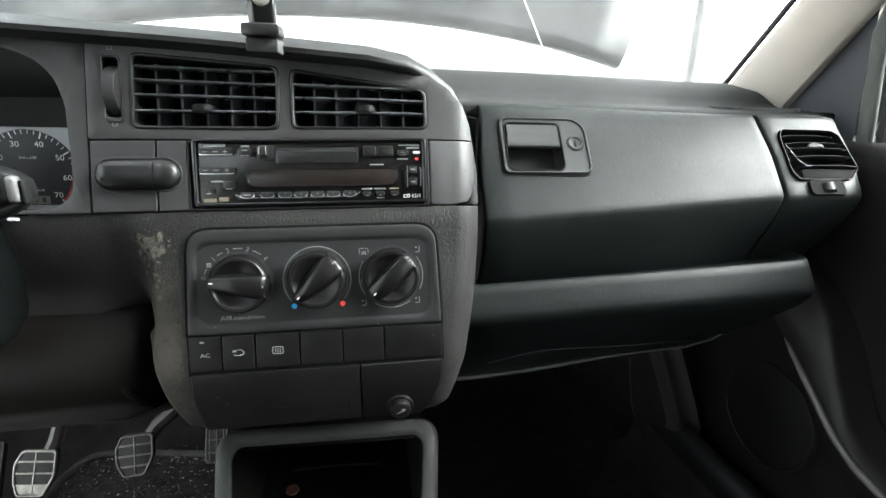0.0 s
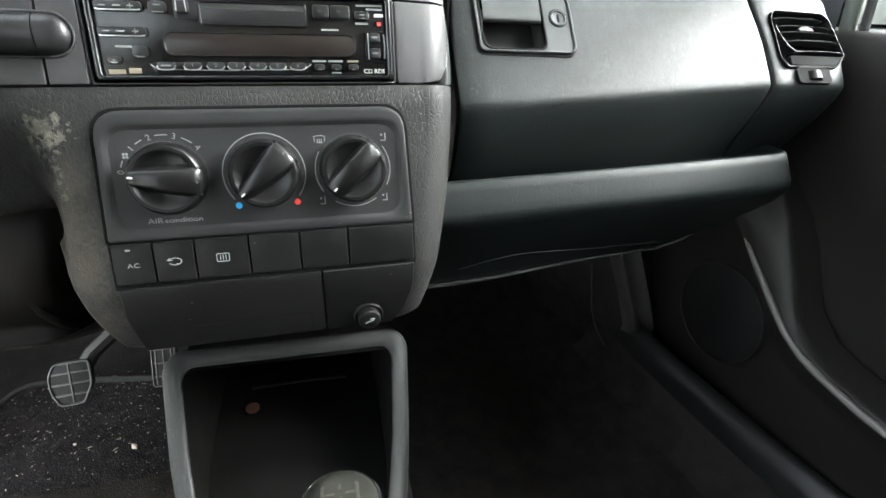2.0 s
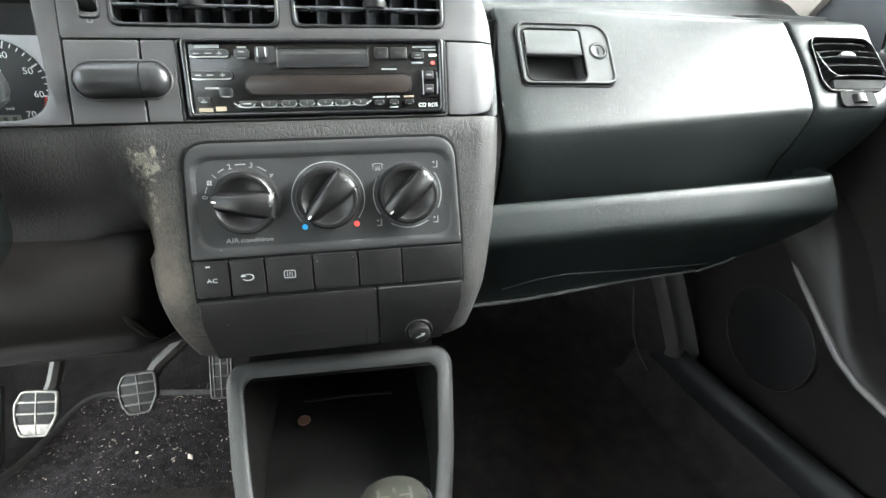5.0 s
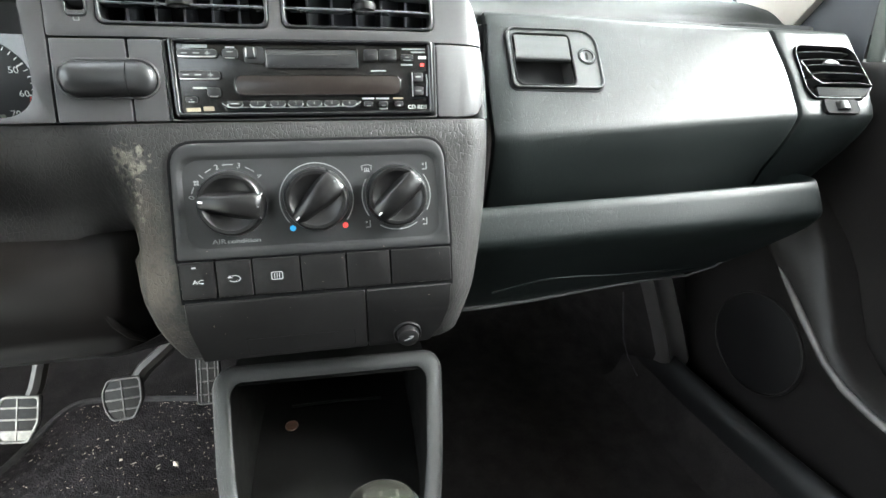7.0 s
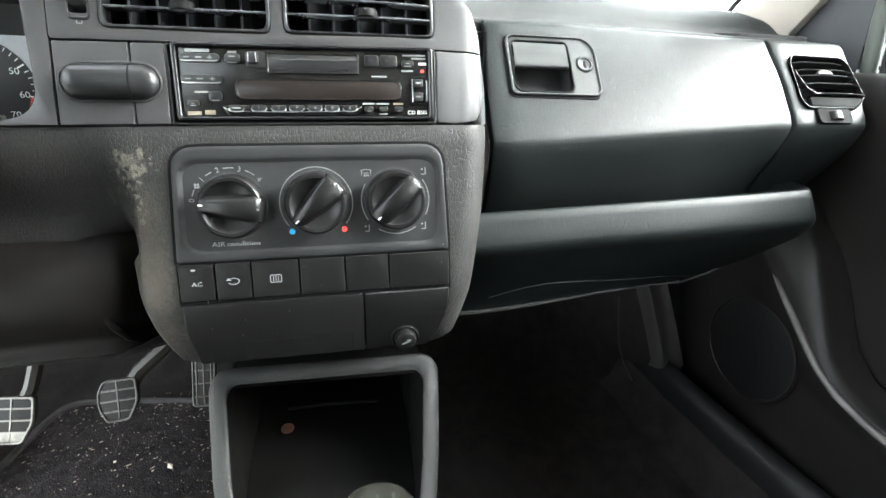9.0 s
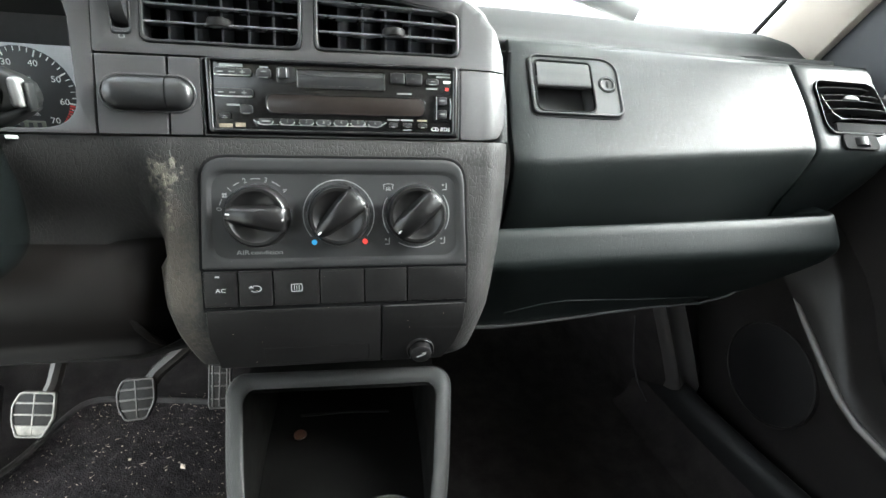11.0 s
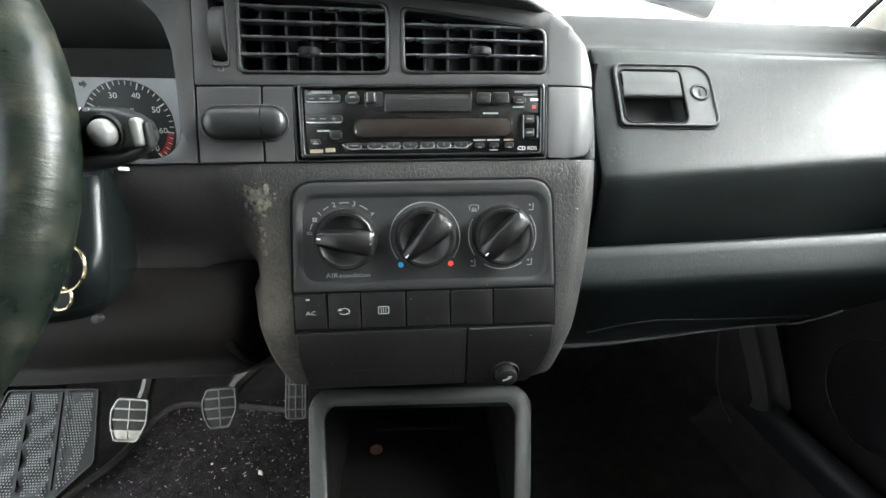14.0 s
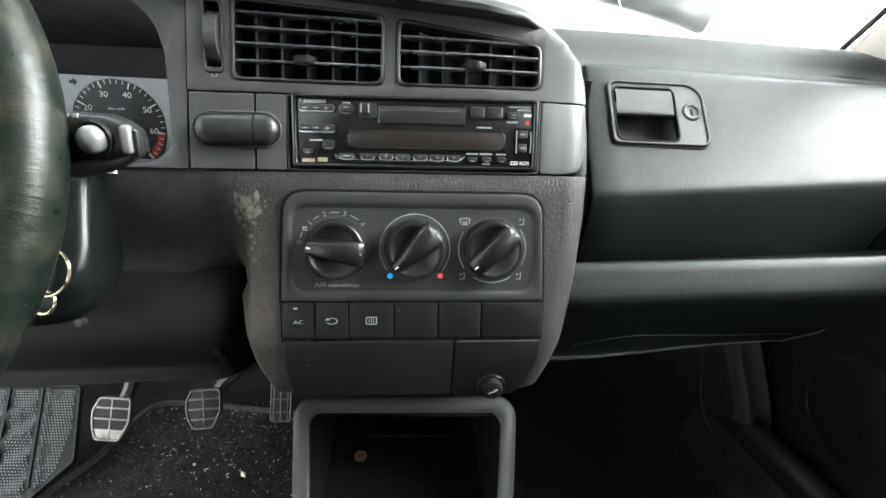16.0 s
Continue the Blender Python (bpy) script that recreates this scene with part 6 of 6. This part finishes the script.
for z, y in ((0.0, 0.27), (0.09, 0.262), (0.11, 0.252), (0.16, 0.258), (0.24, 0.275), (0.33, 0.30), (0.42, 0.33)):
    lean = (0.16 - z) * 0.33
    secs.append([(min(x + lean, 0.66), y + dy, z) for x, dy in ((0.44, 0.32), (0.51, 0.12), (0.530, 0.055), (0.540, 0.022), (0.544, 0.008), (0.5485, 0.001), (0.553, -0.002), (0.558, 0.002), (0.571, 0.011), (0.583, 0.003), (0.588, -0.003), (0.593, 0.001), (0.598, 0.012), (0.61, 0.03), (0.66, 0.06))])
kick = solo("kick_trim", loft([r[3:] for r in secs]), surface("kick_trim_plastic", (0.034, 0.031, 0.030), 0.34, 0.2, 12, 900, 0.2, 0.0003, spec=0.8), "dark plastic trim at the foot of the pillar", "kick trim", "structure", sharp=70)
part("carpet_side", loft([r[:4] for r in secs]), CARPET, kick, "dark carpet on the footwell side", mm=False, sharp=70)
part("edge_bead", tube([(0.458, 0.262, 0.25), (0.464, 0.260, 0.21), (0.474, 0.259, 0.16), (0.490, 0.258, 0.12), (0.51, 0.25, 0.085)], 0.0011, 6), FASCIA, kick, "thin pale bead", mm=False)

# ---- lint ----
lint = bmesh.new()
rng = random.Random(11)
for _ in range(30):
    u, v = rng.uniform(-98, 98), rng.uniform(-205, -118)
    w = (4.75 if v < -126 else 3.2) + (front_w(v) if v < -156 else 0) + 0.12
    if -126 < v:
        w = 3.15
    a, r = rng.uniform(0, 6.28), rng.uniform(0.12, 0.26)
    lint.faces.new([lint.verts.new((u + r * k * math.cos(a + q), v + r * math.sin(a + q), w)) for q, k in ((0, 1.6), (1.57, 0.8), (3.14, 1.2), (4.71, 0.7))])
solo("lint", lint, CRUMB, "tiny pale lint specks on the console front", "lint", "stuff", m=STACK_M @ Matrix.Diagonal((0.001, 0.001, 0.001, 1)), flat=True)

# ---- phone clip on the pad ----
clip = thing("phone_holder", "small black phone holder clip on the dashboard pad", "phone holder", Matrix.Translation((-0.028, 0.010, 0.682)))
part("foot_pad", box(-0.011, 0.011, -0.012, 0.03, -0.010, 0.0, 0.002), BLACK, clip, mm=False)
part("jaw", box(-0.0125, 0.0135, -0.018, 0.006, 0.0, 0.0085, 0.0025), KNOB, clip, mm=False)
part("stem", box(-0.0092, 0.0092, -0.008, 0.003, 0.006, 0.060, 0.003), GLOSS, clip, mm=False)
part("screw", lathe([(0.0062, 0.0), (0.0062, 0.002), (0.005, 0.003), (0, 0.003)], 24), STEEL, clip, "bright round screw head", m=Matrix.Translation((0.001, -0.0075, 0.026)) @ Matrix.Rotation(radians(90), 4, "X"), mm=False)

# ---- outside: raised bonnet, yard, hedge, post ----
bonnet = thing("bonnet", "raised grey bonnet seen from beneath", "bonnet", Matrix.Translation((0, 0.78, 0.72)))
secs = []
for i in range(17):
    x = -0.68 + 1.31 * i / 16
    e = abs(x + 0.02) / 0.66
    low = 0.085 - 0.085 * e ** 2.2
    secs.append([(x * (1 + 0.09 * min(1, t / 0.12)), 0.02 + 0.2 * t - 0.02 * e * e, low + (0.95 - low) * t - 0.03 * e * e * t) for t in (0, 0.03, 0.15, 0.35, 0.6, 1.0)])
skin = part("panel", loft(secs), PAINT, bonnet, mm=False)
th = skin.modifiers.new("thickness", "SOLIDIFY")
th.thickness = 0.02
part("prop_rod", tube([(0.440, -0.01, 0.045), (0.375, 0.01, 0.18), (0.25, 0.03, 0.5)], 0.0017, 8), surface("pale_rod", (0.5, 0.5, 0.5), 0.4, 0.1), bonnet, "thin pale prop rod", mm=False)
part("rib", tube([(-0.6, 0.04, 0.16), (0.0, 0.02, 0.20), (0.55, 0.04, 0.15)], 0.02, 8), PAINT, bonnet, mm=False)
cowl = loft([[(x, y, z) for y, z in ((0.46, 0.655), (0.55, 0.66), (0.70, 0.665), (0.80, 0.64), (1.6, 0.58))] for x in (-0.75, 0.0, 0.75)])
solo("cowl", cowl, surface("pale_cowl_paint", (0.62, 0.62, 0.6), 0.35, 0.06, 6, 200, 0.05, 0.0005), "pale painted body panel ahead of the windscreen", "body panel", "structure")
ground = solo("ground", loft([[(x, y, -0.35) for x in (-400, -20, 20, 400)] for y in (-400, -20, 20, 400)]), GROUND, "pale bright yard ground", "ground", "structure")
post = solo("post", tube([(2.34, 3.0, -0.35), (2.33, 3.0, 2.47)], 0.035, 12), surface("weathered_pale_post", (0.2, 0.2, 0.195), 0.8, 0.15), "pale post under the added roof", "post")
hb = bmesh.new()
rng = random.Random(3)
for _ in range(9000):
    x, z = rng.uniform(-6, 14), abs(rng.gauss(0, 0.55))
    y = 9 + rng.uniform(-0.5, 0.5) + 0.15 * math.sin(x * 2)
    if z > 1.25 + 0.25 * math.sin(x * 1.7) + 0.15 * math.sin(x * 5):
        continue
    s = rng.uniform(0.03, 0.07)
    d = Vector((rng.uniform(-1, 1), rng.uniform(-1, 1), rng.uniform(-1, 1))).normalized()
    e = d.orthogonal().normalized()
    c = Vector((x, y, z - 0.35))
    hb.faces.new([hb.verts.new(c + p) for p in (d * s, e * s * 0.5, -d * s, -e * s * 0.5)])
solo("hedge", hb, HEDGE, "pale leafy hedge across the yard", "hedge", "stuff", flat=True)
# added roof that keeps overhead sky light off the cabin; no such roof known
added_canopy = solo("added_canopy", merged(box(-0.30, 1.45, -3.0, 3.1, 2.45, 2.53, 0.01), box(1.45, 2.40, 2.9, 3.1, 2.45, 2.53, 0.01)), surface("added_roof_grey", (0.22, 0.21, 0.19), 0.8, 0.25, 2, 60, 0.2, 0.002), "plain grey roof added over the car to block sky light", "carport roof", "structure")
# added wall: cuts low side light and gives a dim backdrop beyond the window
side = solo("wall_side_added", box(2.44, 2.52, -3.0, 2.0, -0.35, 1.60, 0.01), surface("added_wall_grey", (0.30, 0.295, 0.28), 0.8, 0.25, 2, 60, 0.2, 0.002), "plain grey side wall added to cut low side light", "wall", "structure")
